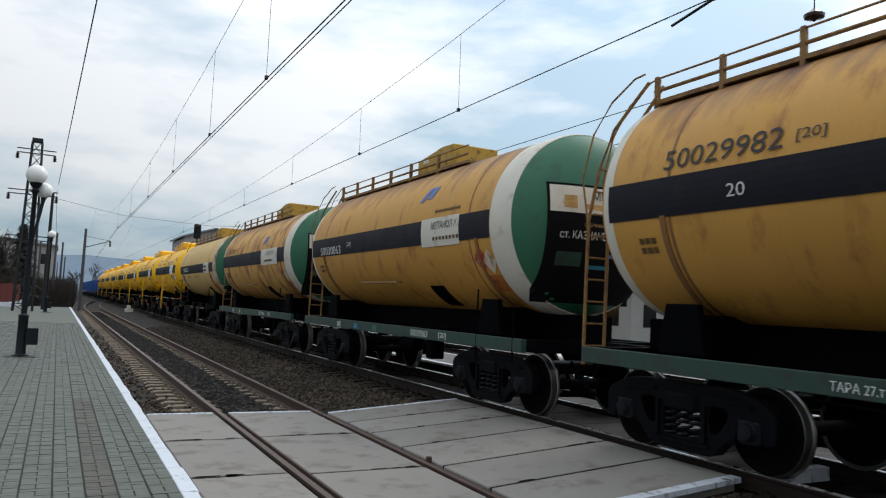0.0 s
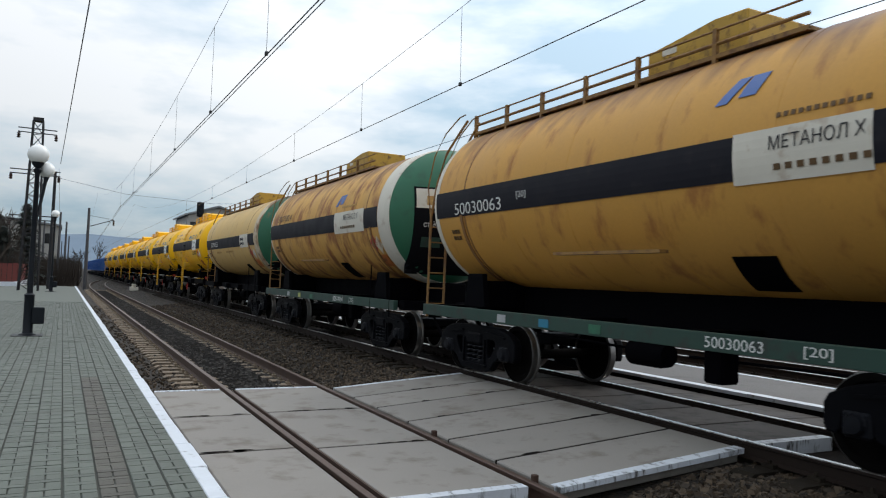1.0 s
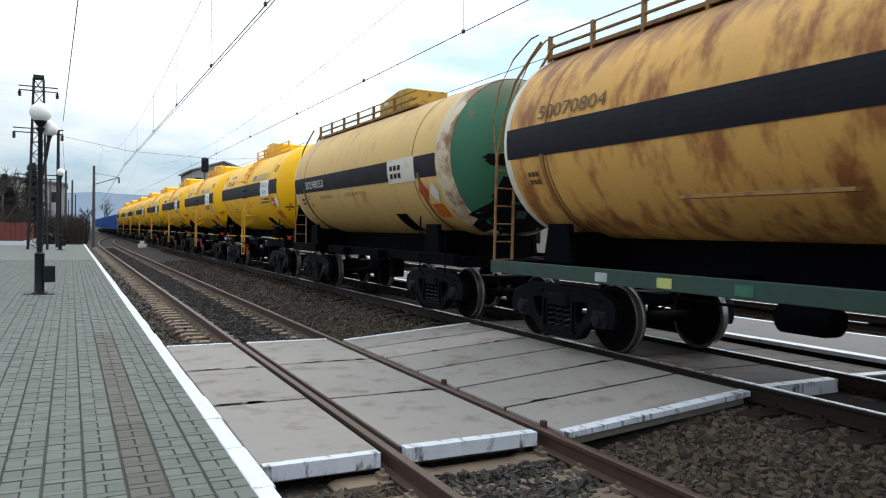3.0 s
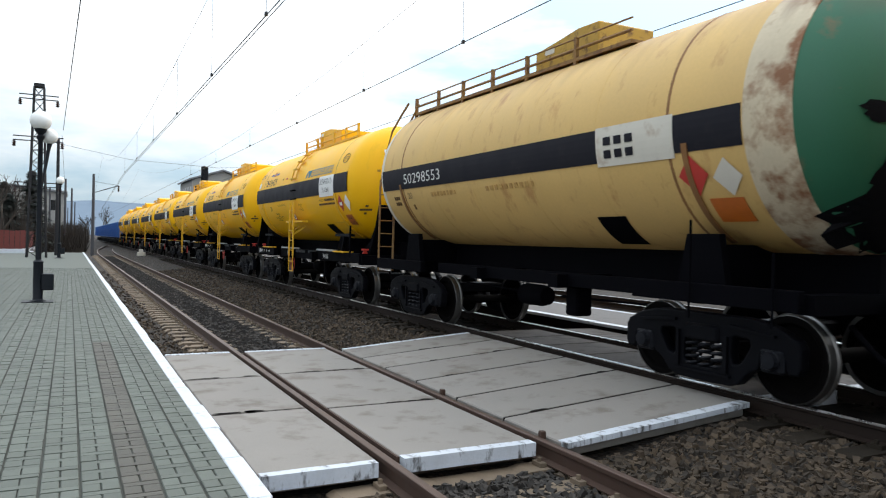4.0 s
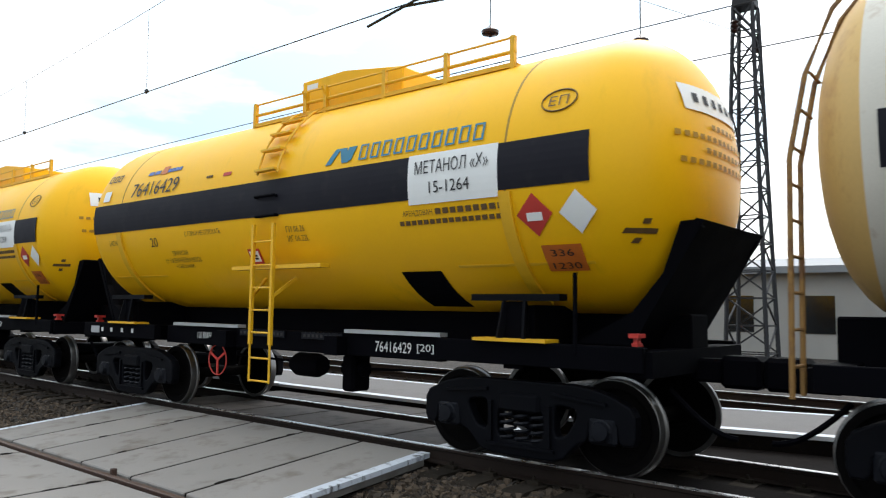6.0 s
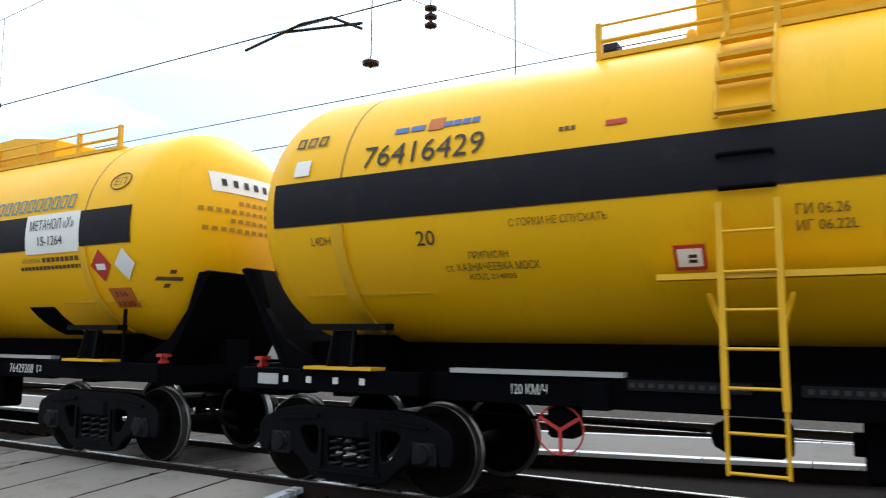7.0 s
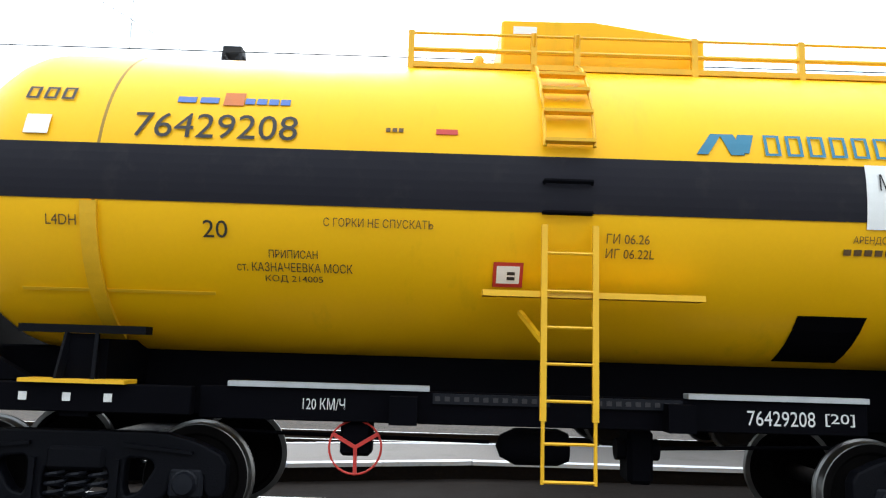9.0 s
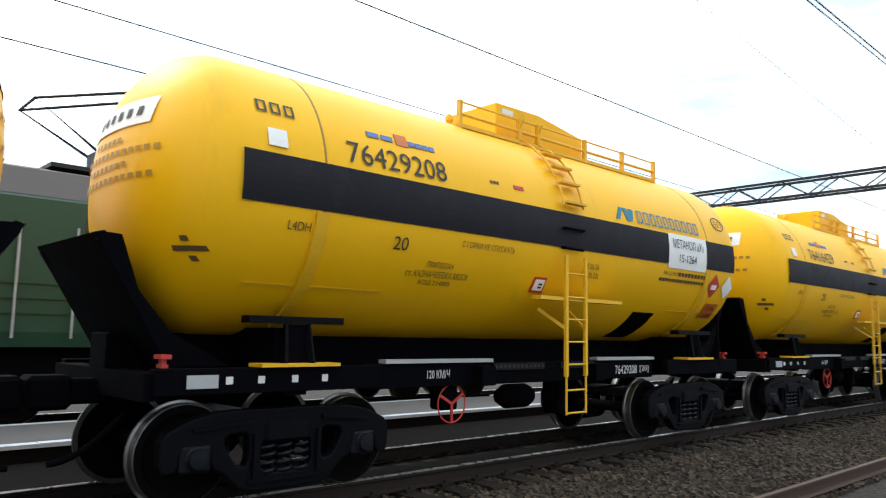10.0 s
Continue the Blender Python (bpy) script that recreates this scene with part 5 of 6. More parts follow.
def lattice_mast(x, y, h, w0, w1, arms, label):
    m = holder("lattice_mast", pose(x, y, -0.3), label, "mast", "lattice masts")
    bm = B()
    def corner(k, z):
        w = (w0 + (w1 - w0) * z / h) / 2
        return Vector(((-w, w, w, -w)[k], (-w, -w, w, w)[k], z))
    for k in range(4):
        beam(bm, corner(k, 0), corner(k, h), 0.10, 0.10)
    part("leg", bm, "lattice", m)
    bm = B()
    n = int(h / 0.85)
    for i in range(n):
        za, zb = h * i / n, h * (i + 1) / n
        for k in range(4):
            a, b = (k, (k + 1) % 4) if i % 2 else ((k + 1) % 4, k)
            beam(bm, corner(a, za), corner(b, zb), 0.05, 0.05)
            beam(bm, corner(k, zb), corner((k + 1) % 4, zb), 0.04, 0.04)
    part("bracing", bm, "lattice", m)
    for z, half, along in arms:
        bm = B()
        d = Vector((1, 0, 0)) if along == "x" else Vector((0, 1, 0))
        for o in (-0.15, 0.15):
            beam(bm, -d * half + Vector((0, 0, z + o)), d * half + Vector((0, 0, z + o)), 0.07, 0.07)
        arm = part("cross_arm", bm, "lattice", m)
        for s in (-1, 1):
            bm = B()
            c = d * half * 0.95 * s
            lathe(bm, [(0, 0), (0.05, -0.05), (0.15, -0.12), (0.06, -0.17), (0.15, -0.26), (0.06, -0.31), (0.15, -0.40), (0.05, -0.46), (0, -0.48)], "z", 10, (c.x, c.y, z - 0.15))
            part("insulator", bm, "insulator", arm)
    bm = B(); box(bm, -w1 * 0.55, w1 * 0.55, -w1 * 0.55, w1 * 0.55, h, h + 0.25)
    part("cap", bm, "lattice", m)
    return m


lattice_mast(-2.1, 60.5, 12.6, 1.25, 0.62, ((11.9, 1.25, "x"), (8.9, 1.6, "x"), (5.6, 1.5, "x")), "tall dark steel lattice mast with cross-arms and insulators beside the platform")
lattice_mast(24.5, 7.3, 12.2, 1.3, 0.6, ((11.6, 1.2, "x"),), "dark steel lattice mast behind the second platform")


def pole(x, y, h, bracket=0.0, r=0.17, material="concrete_pole"):
    p = holder("catenary_pole", pose(x, y, -0.3), "grey concrete overhead-line pole" + (" with a bracket arm" if bracket else ""), "pole", "overhead-line poles")
    bm = B(); lathe(bm, [(0, 0), (r, 0), (r * 0.65, h + 0.3), (0, h + 0.3)], "z", 12)
    part("shaft", bm, material, p, smooth=True)
    if bracket:
        bm = B()
        beam(bm, (0, 0, 6.1), (bracket, 0, 6.9), 0.07, 0.07); beam(bm, (0, 0, 7.2), (bracket, 0, 6.9), 0.03, 0.03)
        br = part("bracket", bm, "lattice", p)
        bm = B(); lathe(bm, [(0, 0), (0.12, -0.1), (0.05, -0.2), (0.12, -0.3), (0.05, -0.4), (0.12, -0.5), (0, -0.6)], "z", 10, (bracket, 0, 6.9))
        part("insulator", bm, "insulator", br)
    return p


pole(1.98, 78.0, 7.6, 2.2)
pole(-0.9, 66.0, 9.4, 0.0, 0.16, "lattice")
for px, py, ph in ((-0.5, 96, 8.2), (0.2, 112, 8.0), (-2.6, 120, 8.4), (-1.6, 150, 8.5), (-3.0, 175, 8.5), (0.9, 170, 8.3), (-4.5, 205, 9), (-0.5, 230, 9), (18.5, 60, 8.6), (18.5, 110, 8.6)):
    pole(px, py, ph, 0.0)


def wire(name, pts, r, label):
    bm = B()
    out = []
    for (x0, y0, z0), (x1, y1, z1) in zip(pts, pts[1:]):
        for k in range(6):
            t = k / 6
            out.append((x0 + (x1 - x0) * t, y0 + (y1 - y0) * t, z0 + (z1 - z0) * t - 0.0))
    out.append(pts[-1])
    tube(bm, out, r, 5)
    return thing(name, bm, "wire", label, "wire", "overhead wires")


def sagging(x, y0, y1, z, sag):
    return [(x, y0 + (y1 - y0) * k / 8, z - sag * 4 * (k / 8) * (1 - k / 8)) for k in range(9)]


CONTACT = "thin dark overhead contact wire"
wire("contact_wire", [(7.49, -140, 6.17), (7.49, 5, 6.17), (7.49, 55, 6.15), (7.5, 260, 6.3)], 0.010, CONTACT)
wire("contact_wire", [(3.25, -140, 6.15), (3.25, 55, 6.05), (4.6, 130, 6.1), (7.0, 220, 6.2)], 0.012, CONTACT)
wire("contact_wire", [(3.31, -140, 6.15), (3.33, 55, 6.05), (4.68, 130, 6.1), (7.08, 220, 6.2)], 0.010, CONTACT)
def catenary(x, y0, y1, ym, zm, k):
    """A messenger wire that hangs lowest at ym."""
    return [(x, y0 + (y1 - y0) * i / 14, zm + k * (y0 + (y1 - y0) * i / 14 - ym) ** 2) for i in range(15)]


wire("messenger_wire", catenary(7.49, -61, -8, -61, 6.85, 0.0011) + catenary(7.49, -7.9, 98, 45, 6.85, 0.0011) + catenary(7.49, 98.1, 180, 151, 6.85, 0.0011), 0.006, "sagging dark messenger wire over the main track")
wire("messenger_wire", catenary(3.25, -61, -8, -61, 7.55, 0.00134) + catenary(3.25, -7.9, 98, 45, 7.55, 0.00134) + catenary(3.4, 98.1, 180, 151, 7.55, 0.00134), 0.006, "sagging dark messenger wire over the station track")
wire("contact_wire", [(15.2, -140, 7.2), (15.2, 200, 7.2)], 0.014, CONTACT)
wire("messenger_wire", [(15.2, -140, 8.2), (15.2, 200, 8.2)], 0.014, "dark messenger wire over the further track")
wire("feeder_wire", [(1.42, -30, 9.5), (0.32, 21, 9.45), (-0.53, 60.5, 9.4)], 0.020, "dark feeder wire along the platform masts")
wire("feeder_wire", sagging(-0.6, 60.6, 130, 9.0, 1.0), 0.014, "dark feeder wire beyond the mast")
wire("span_wire", [(-2.1, 60.5, 8.6), (4.0, 61, 7.6), (10.5, 61, 7.4), (24, 61, 8.4)], 0.012, "thin dark cross-span wire over the tracks")
for k, yy in enumerate((14, 20, 27, 35, 44, 54)):
    for xx, zc, zm in ((7.49, 6.16, 6.85 + 0.0011 * (yy - 45) ** 2), (3.25, 6.08, 7.55 + 0.00134 * (yy - 45) ** 2)):
        wire("dropper_wire", [(xx, yy, zc), (xx, yy + 0.05, zm)], 0.005, "thin vertical dropper wire")
    for xx, zc in ((7.49, 6.16), (3.25, 6.08)):
        bm = B(); box(bm, xx - 0.03, xx + 0.03, yy - 0.04, yy + 0.04, zc - 0.02, zc + 0.06, 0.01)
        thing("wire_clamp", bm, "wire", "small dark clamp on the contact wire", "clamp", "wire clamps")


def steady_arm():
    h = holder("steady_arm", pose(7.49, 6.75, 6.0), "black steady arm and insulator at the contact wire", "steady arm")
    bm = B()
    tube(bm, [(0, 0.9, 0.02), (0.0, -0.15, 0.20), (0.1, -0.6, 0.24)], 0.020, 6)
    tube(bm, [(0.1, -0.6, 0.24), (0.2, -1.05, 0.02)], 0.02, 6)
    tube(bm, [(0.0, 0.2, 0.15), (0.2, -1.05, 0.10)], 0.02, 6)
    part("arm", bm, "lattice", h)
    return h


steady_arm()


def hanging_insulator(x, y, z, s, n):
    h = holder("hanging_insulator", pose(x, y, z), "dark brown hanging insulator on the cross-span", "insulator", "hanging insulators")
    bm = B()
    prof = [(0, 0.25 * s)]
    for k in range(n):
        prof += [(0.04 * s, 0.2 * s - 0.22 * s * k), (0.16 * s, 0.12 * s - 0.22 * s * k), (0.15 * s, 0.07 * s - 0.22 * s * k), (0.04 * s, 0.04 * s - 0.22 * s * k)]
    prof.append((0, 0.0 - 0.22 * s * (n - 1)))
    lathe(bm, prof, "z", 14)
    part("disc", bm, "insulator", h, smooth=True)
    bm = B(); tube(bm, [(0, 0, 0.2 * s), (0, 0, 0.2 * s + 1.6)], 0.012, 5)
    part("hanger", bm, "wire", h)


hanging_insulator(11.37, 8.2, 7.14, 1.1, 1)
hanging_insulator(11.65, 7.0, 8.15, 0.8, 3)
hanging_insulator(11.16, 5.0, 6.2, 0.9, 3)
wire("span_wire", [(-2.5, 8.2, 9.6), (3.2, 8.2, 8.9), (7.49, 8.2, 8.7), (11.4, 8.2, 8.9), (24.5, 7.3, 11.0)], 0.010, "thin dark cross-span wire over the tracks")


def gantry():
    y = -30.0
    g = holder("gantry", pose(0, y, 0), "light steel truss gantry over the tracks", "gantry")
    for z in (7.6, 8.25):
        for dy in (-0.3, 0.3):
            bm = B(); beam(bm, (-4, dy, z), (22, dy, z), 0.09, 0.09)
            part("chord", bm, "lattice", g)
    bm = B()
    for k in range(26):
        x = -4 + k
        for dy in (-0.3, 0.3):
            beam(bm, (x, dy, 7.6 if k % 2 else 8.25), (x + 1, dy, 8.25 if k % 2 else 7.6), 0.04, 0.04)
        beam(bm, (x, -0.3, 7.6), (x, 0.3, 7.6), 0.04, 0.04)
    part("bracing", bm, "lattice", g)
    for x in (-4, 22):
        bm = B(); lathe(bm, [(0, -0.3), (0.22, -0.3), (0.16, 8.6), (0, 8.6)], "z", 12, (x, 0, 0))
        part("column", bm, "concrete_pole", g)


gantry()


def track_box():
    h = holder("track_cabinet", pose(5.85, 72.0, -0.05), "small white trackside cabinet on the ballast", "cabinet")
    bm = B(); box(bm, -0.35, 0.35, -0.3, 0.3, 0.0, 0.35, 0.03); box(bm, -0.2, 0.15, -0.2, 0.2, 0.35, 0.62, 0.03)
    part("case", bm, "white_dirty", h)


track_box()


def signal(x, y, z):
    h = holder("signal", pose(x, y, 0), "black colour-light railway signal on a mast", "signal")
    bm = B(); tube(bm, [(0, 0, -0.2), (0, 0, z + 0.9)], 0.09, 8)
    part("mast", bm, "concrete_pole", h)
    bm = B(); box(bm, -0.45, 0.45, -0.25, -0.08, z - 1.1, z + 0.8, 0.12)
    hd = part("head", bm, "post", h, "black signal head")
    for k in (-0.6, 0.0, 0.5):
        bm = B(); tube(bm, [(0, -0.2, z + k), (0, -0.55, z + k)], 0.16, 10)
        part("hood", bm, "post", hd)


signal(15.6, 100, 10.2)


def house(x0, x1, y0, y1, eave, ridge, label, rows=2, cols=5):
    h = holder("house", pose(0, 0, -0.4), label, "house", "houses beyond the tracks")
    bm = B(); box(bm, x0, x1, y0, y1, 0, eave)
    prism(bm, [(x0, eave), (x1, eave), ((x0 + x1) / 2, ridge - 0.05)], "y", y0, y1)
    wl_ = part("wall", bm, "wall", h)
    bm = B(); ym = (y0 + y1) / 2
    xm = (x0 + x1) / 2
    for e in (x0 - 0.5, x1 + 0.5):
        prism(bm, [(e, eave - 0.05), (xm, ridge), (xm, ridge + 0.3), (e, eave + 0.25)], "y", y0 - 0.5, y1 + 0.5)
    part("roof", bm, "roof", h)
    for r in range(rows):
        for c in range(cols):
            z = eave * (r + 0.35) / rows
            for face in (0, 1):
                bm = B()
                if face:
                    a = x0 + (x1 - x0) * (c + 0.5) / cols
                    box(bm, a - 0.6, a + 0.6, y0 - 0.03, y0 + 0.05, z, z + 1.6)
                else:
                    a = y0 + (y1 - y0) * (c + 0.5) / cols
                    box(bm, x0 - 0.03, x0 + 0.05, a - 0.6, a + 0.6, z, z + 1.6)
                part("window", bm, "glass", wl_)
    return h


house(20, 31, 142, 158, 12.7, 14.6, "grey plastered house with a sheet roof beyond the tracks", 3, 5)
house(-15, -0.9, 132, 146, 8.7, 9.4, "grey two-storey block beyond the platform", 2, 5)
house(34, 60, -4, 22, 4.0, 5.2, "long low grey shed behind the further tracks", 1, 8)
house(36, 64, 40, 70, 4.2, 5.6, "long low grey shed behind the further tracks", 1, 8)


def fence():
    f = holder("fence", pose(0, 0, 0), "red-brown painted plank fence beyond the platform", "fence")
    for k in range(22):
        x = -12.2 + 0.4 * k
        bm = B(); box(bm, x, x + 0.36, 73.48, 73.52, 0.25, 2.0 + random.uniform(-0.04, 0.04))
        part("slat", bm, "fence", f)
    for k in range(90):
        y = 73.6 + 0.48 * k
        x = -3.4 + (y - 73.6) * 0.0155
        bm = B(); box(bm, x - 0.02, x + 0.02, y, y + 0.44, 0.25, 2.0 + random.uniform(-0.04, 0.04))
        part("slat", bm, "fence", f)
    for z in (0.6, 1.6):
        bm = B(); beam(bm, (-12.2, 73.56, z), (-3.4, 73.56, z), 0.05, 0.08)
        part("rail", bm, "fence", f)
    bm = B()
    prism(bm, [(-12.5, 70.6), (-3.3, 71.0), (-2.5, 118), (-2.8, 118), (-3.6, 71.4), (-12.5, 71.0)], "z", 0.0, 0.45)
    thing("kerb_wall", bm, "whitewash", "low whitewashed kerb wall at the platform's end", "kerb")


fence()


# ---------------------------------------------------------------- plants and distance
def spruce(x, y, h, r):
    t = holder("spruce_tree", pose(x, y, 0), "dark green spruce tree beside the platform", "tree", "trees beside the platform")
    bm = B(); tube(bm, [(0, 0, -0.2), (0, 0, h)], [0.16, 0.03], 8)
    part("trunk", bm, "bark", t)
    rnd = random.Random(int(x * 100 + y))
    co, fs = [], []
    for k in range(5200):
        u = rnd.random() ** 0.8
        z = 0.5 + (h - 0.5) * u
        rad = r * (1 - u) * (0.75 + 0.35 * math.sin(z * 9)) * rnd.uniform(0.35, 1.0) + 0.05
        a = rnd.uniform(0, 6.283)
        c = Vector((rad * math.cos(a), rad * math.sin(a), z - 0.25 * rad))
        d = Vector((math.cos(a), math.sin(a), -0.35)).normalized() * rnd.uniform(0.25, 0.6)
        s = Vector((-math.sin(a), math.cos(a), 0)) * 0.09
        n = len(co)
        co += [tuple(c - s), tuple(c + s), tuple(c + d)]
        fs.append((n, n + 1, n + 2))
    me = bpy.data.meshes.new("crown"); me.from_pydata(co, [], fs); me.materials.append(M["needles"])
    part("crown", me, "needles", t)


def bare_tree(x, y, h, seed, name="bare_tree", label="leafless tree with fine bare branches"):
    t = holder(name, pose(x, y, -0.2), label, "tree", "bare trees")
    rnd = random.Random(seed)
    bm = B()
    tw = B()
    def grow(p, d, ln, r, depth):
        q = p + d * ln
        tube(bm if depth < 2 else tw, [p, (p + q) / 2 + Vector((rnd.uniform(-1, 1), rnd.uniform(-1, 1), 0)) * ln * 0.06, q], [r, r * 0.8, r * 0.6], 5 if depth < 2 else 3)
        if depth >= 4:
            return
        for k in range(rnd.choice((3, 4, 4)) if depth < 3 else 3):
            nd = (d + Vector((rnd.uniform(-1, 1), rnd.uniform(-1, 1), rnd.uniform(-0.2, 0.7))) * 0.75).normalized()
            grow(p + d * ln * rnd.uniform(0.55, 1.0), nd, ln * rnd.uniform(0.55, 0.78), r * 0.55, depth + 1)
    grow(Vector((0, 0, 0)), Vector((0, 0, 1)), h * 0.34, h * 0.022, 0)
    part("trunk", bm, "bark", t)
    part("crown", tw, "brush", t)
    return t


spruce(-3.5, 86.0, 8.2, 3.3)
spruce(-5.2, 81.5, 5.6, 2.4)
spruce(-6.2, 90.0, 7.2, 2.7)
spruce(-8.6, 94.0, 6.6, 2.6)
spruce(-3.4, 96.0, 5.2, 2.0)
for k, (x, y, h) in enumerate(((-5.5, 78, 10.0), (-6.0, 88, 11.5), (-7.4, 78, 8.5), (-9.5, 84, 9), (-6.6, 72, 7.5), (-5.2, 104, 8), (3.5, 175, 9), (-8, 110, 8), (9, 240, 12), (46, 30, 8), (50, 55, 9), (44, 85, 9), (40, 5, 7), (60, 20, 9))):
    bare_tree(x, y, h, 40 + k)


def brushwood():
    rnd = random.Random(5)
    co, fs = [], []
    for k in range(31000):
        if k >= 24000:
            x, y = rnd.uniform(-3.2, 1.7), rnd.uniform(93, 128)
        elif k >= 16000:
            x, y = rnd.uniform(-16, -3.4), rnd.uniform(76, 118)
        elif k < 6000:
            x, y = rnd.uniform(-14, -3.6), rnd.uniform(75, 120)
        elif k < 9000:
            x, y = rnd.uniform(-12, 1.2), rnd.uniform(90, 160)
        else:
            x, y = rnd.uniform(44, 70), rnd.uniform(-60, 160)
        h = rnd.uniform(0.5, 2.4) * (1.0 if k < 9000 else (1.6 if k < 16000 else (2.0 if k < 24000 else 1.45)))
        dx, dy, w = rnd.gauss(0, 0.55), rnd.gauss(0, 0.55), 0.022 * (1 if k < 9000 else 2)
        n = len(co)
        co += [(x - w, y, -0.3), (x + w, y, -0.3), (x + dx, y + dy, h)]
        fs.append((n, n + 1, n + 2))
    me = bpy.data.meshes.new("brushwood"); me.from_pydata(co, [], fs); me.materials.append(M["brush"])
    tagged(new("brushwood", me), "bare brown brushwood beyond the platform and tracks", "bushes", kind="stuff")


brushwood()


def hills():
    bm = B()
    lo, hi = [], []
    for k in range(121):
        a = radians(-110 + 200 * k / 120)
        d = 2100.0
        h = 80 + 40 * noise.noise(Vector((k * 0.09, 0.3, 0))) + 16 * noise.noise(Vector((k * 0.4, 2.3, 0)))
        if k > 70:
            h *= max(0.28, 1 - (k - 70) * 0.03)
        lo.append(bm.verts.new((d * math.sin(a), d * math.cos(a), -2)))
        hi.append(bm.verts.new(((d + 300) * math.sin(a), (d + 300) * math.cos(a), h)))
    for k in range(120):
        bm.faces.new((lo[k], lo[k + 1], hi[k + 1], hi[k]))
    thing("hills", bm, "hill", "blue hills on the horizon with haze painted into their colour", "hills", kind="structure")


hills()


# ---------------------------------------------------------------- locomotive on the further track
def locomotive():
    x, y, z = 15.2, -9.0, 0.19
    L = holder("locomotive", pose(x, y, z), "green electric locomotive with a raised pantograph", "locomotive")
    bm = B()
    prism(bm, [(-1.5, 1.35), (1.5, 1.35), (1.55, 1.6), (1.55, 3.85), (1.4, 4.05), (-1.4, 4.05), (-1.55, 3.85), (-1.55, 1.6)], "y", -8.2, 8.2)
    body = part("body", bm, "loco", L, "green steel body")
    bm = B(); prism(bm, [(-1.52, 3.90), (1.52, 3.90), (1.15, 4.42), (0.6, 4.55), (-0.6, 4.55), (-1.15, 4.42)], "y", -8.1, 8.1)
    part("roof", bm, "loco_roof", L, "grey roof")
    for zz in (1.9, 2.15, 2.4):
        bm = B(); box(bm, -1.575, -1.54, -8.1, 8.1, zz, zz + 0.03)
        part("rib", bm, "loco", body)
    for yy in (6.9, 4.4, 1.6, -1.6, -4.4):
        bm = B(); box(bm, -1.565, -1.50, yy - 0.5, yy + 0.5, 2.55, 3.65, 0.05)
        part("window", bm, "glass", body)
    for yy in (5.9, 5.0):
        bm = B(); tube(bm, [(-1.62, yy, 1.5), (-1.62, yy, 3.4)], 0.022, 6)
        part("grab_rail", bm, "galv", body)
    bm = B()
    for s in (-1, 1):
        box(bm, s * 1.2 - 0.1, s * 1.2 + 0.1, -7.8, 7.8, 0.85, 1.3, 0.02)
    box(bm, -1.1, 1.1, -7.9, 7.9, 0.7, 1.35, 0.02)
    part("underframe", bm, "black", L)
    for yy in (-5.6, -3.2, 3.2, 5.6):
        wheelset(L, yy)
    # pantograph
    pb = B()
    box(pb, -0.75, 0.75, 3.1, 5.3, 4.60, 4.68); box(pb, -0.3, 0.3, 3.6, 4.4, 4.68, 5.15, 0.03)
    for s in (-0.6, 0.6):
        tube(pb, [(s, 3.2, 4.68), (s, 3.2, 5.0), (s, 3.9, 5.05), (s, 4.4, 4.8)], 0.05, 6)
    pan = part("pantograph_base", pb, "lattice", L, "dark pantograph base with insulators")
    bm = B()
    for s in (-0.55, 0.55):
        tube(bm, [(s * 0.5, 4.2, 5.0), (s, 5.6, 5.85), (s * 0.9, 3.3, 6.55)], 0.035, 6)
        tube(bm, [(s * 0.5, 4.2, 5.0), (s, 2.2, 5.85), (s * 0.9, 3.7, 6.55)], 0.035, 6)
    tube(bm, [(-0.55, 5.6, 5.85), (0.55, 5.6, 5.85)], 0.03, 6)
    part("frame", bm, "lattice", pan)
    bm = B(); tube(bm, [(-1.0, 3.5, 6.35), (-0.7, 3.5, 6.6), (0.7, 3.5, 6.6), (1.0, 3.5, 6.35)], 0.05, 6)
    part("head", bm, "lattice", pan)


locomotive()

# ---------------------------------------------------------------- the train
RUN = [(0.0, 0.25), (1.0, 7.45), (2.5, 18.2), (3.8, 27.28), (4.5, 32.2), (6.3, 44.67), (6.5, 46.1), (7.0, 49.76), (7.5, 53.25), (7.8, 55.33), (8.0, 56.75), (8.5, 60.24), (9.0, 63.6), (9.5, 66.88), (10.0, 70.5)]   # seconds, metres gone
SPEED, START = 7.03, 50.66            # metres a second towards the camera's right; place of the first yellow wagon at the start
TRAIN = []


def at(y):
    return pose(TRACK2_X, y, RAIL_Z2)


PITCH = 12.02
for k, (paint, num, green, style, lab) in enumerate((
        ("ochre", "50029982", True, 0, "weathered ochre tank wagon with dark stripe and black wagon number"),
        ("ochre", "50030063", True, 1, "weathered ochre tank wagon with green head and white wagon number"),
        ("ochre_rusty", "50070804", True, 2, "rust-streaked ochre tank wagon with green head and green side sill"),
        ("cream", "50298553", False, 3, "faded cream tank wagon with rust-stained green head and black frame"))):
    y = START - PITCH * (4 - k)
    TRAIN.append((old_wagon(at(y), lab, paint, num, green, style), y))

first = modern_wagon(at(START), "new glossy yellow methanol tank wagon with charcoal stripe and ladder")
TRAIN.append((first, START))
for k in range(1, 8):
    TRAIN.append((copy_thing(first, at(START + PITCH * k)), START + PITCH * k))


def number_on(w, text):
    barrel = [c for c in w.children if c.name.startswith("barrel")][0]
    fr = [c for c in w.children if c.name.startswith("underframe")][0]
    if text:
        lettering("writing", text, barrel, "ink", 3.62, 3.42, 1.42, 0.25)
        lettering("writing", text, fr, "ink_white", -1.83, 1.09, 0.60, 0.13, flat_x=-1.084)
    else:
        bars("mark", barrel, "ink", 3.62, 3.42, 1.42, 0.25, 8, off=0.012, gap=0.35)


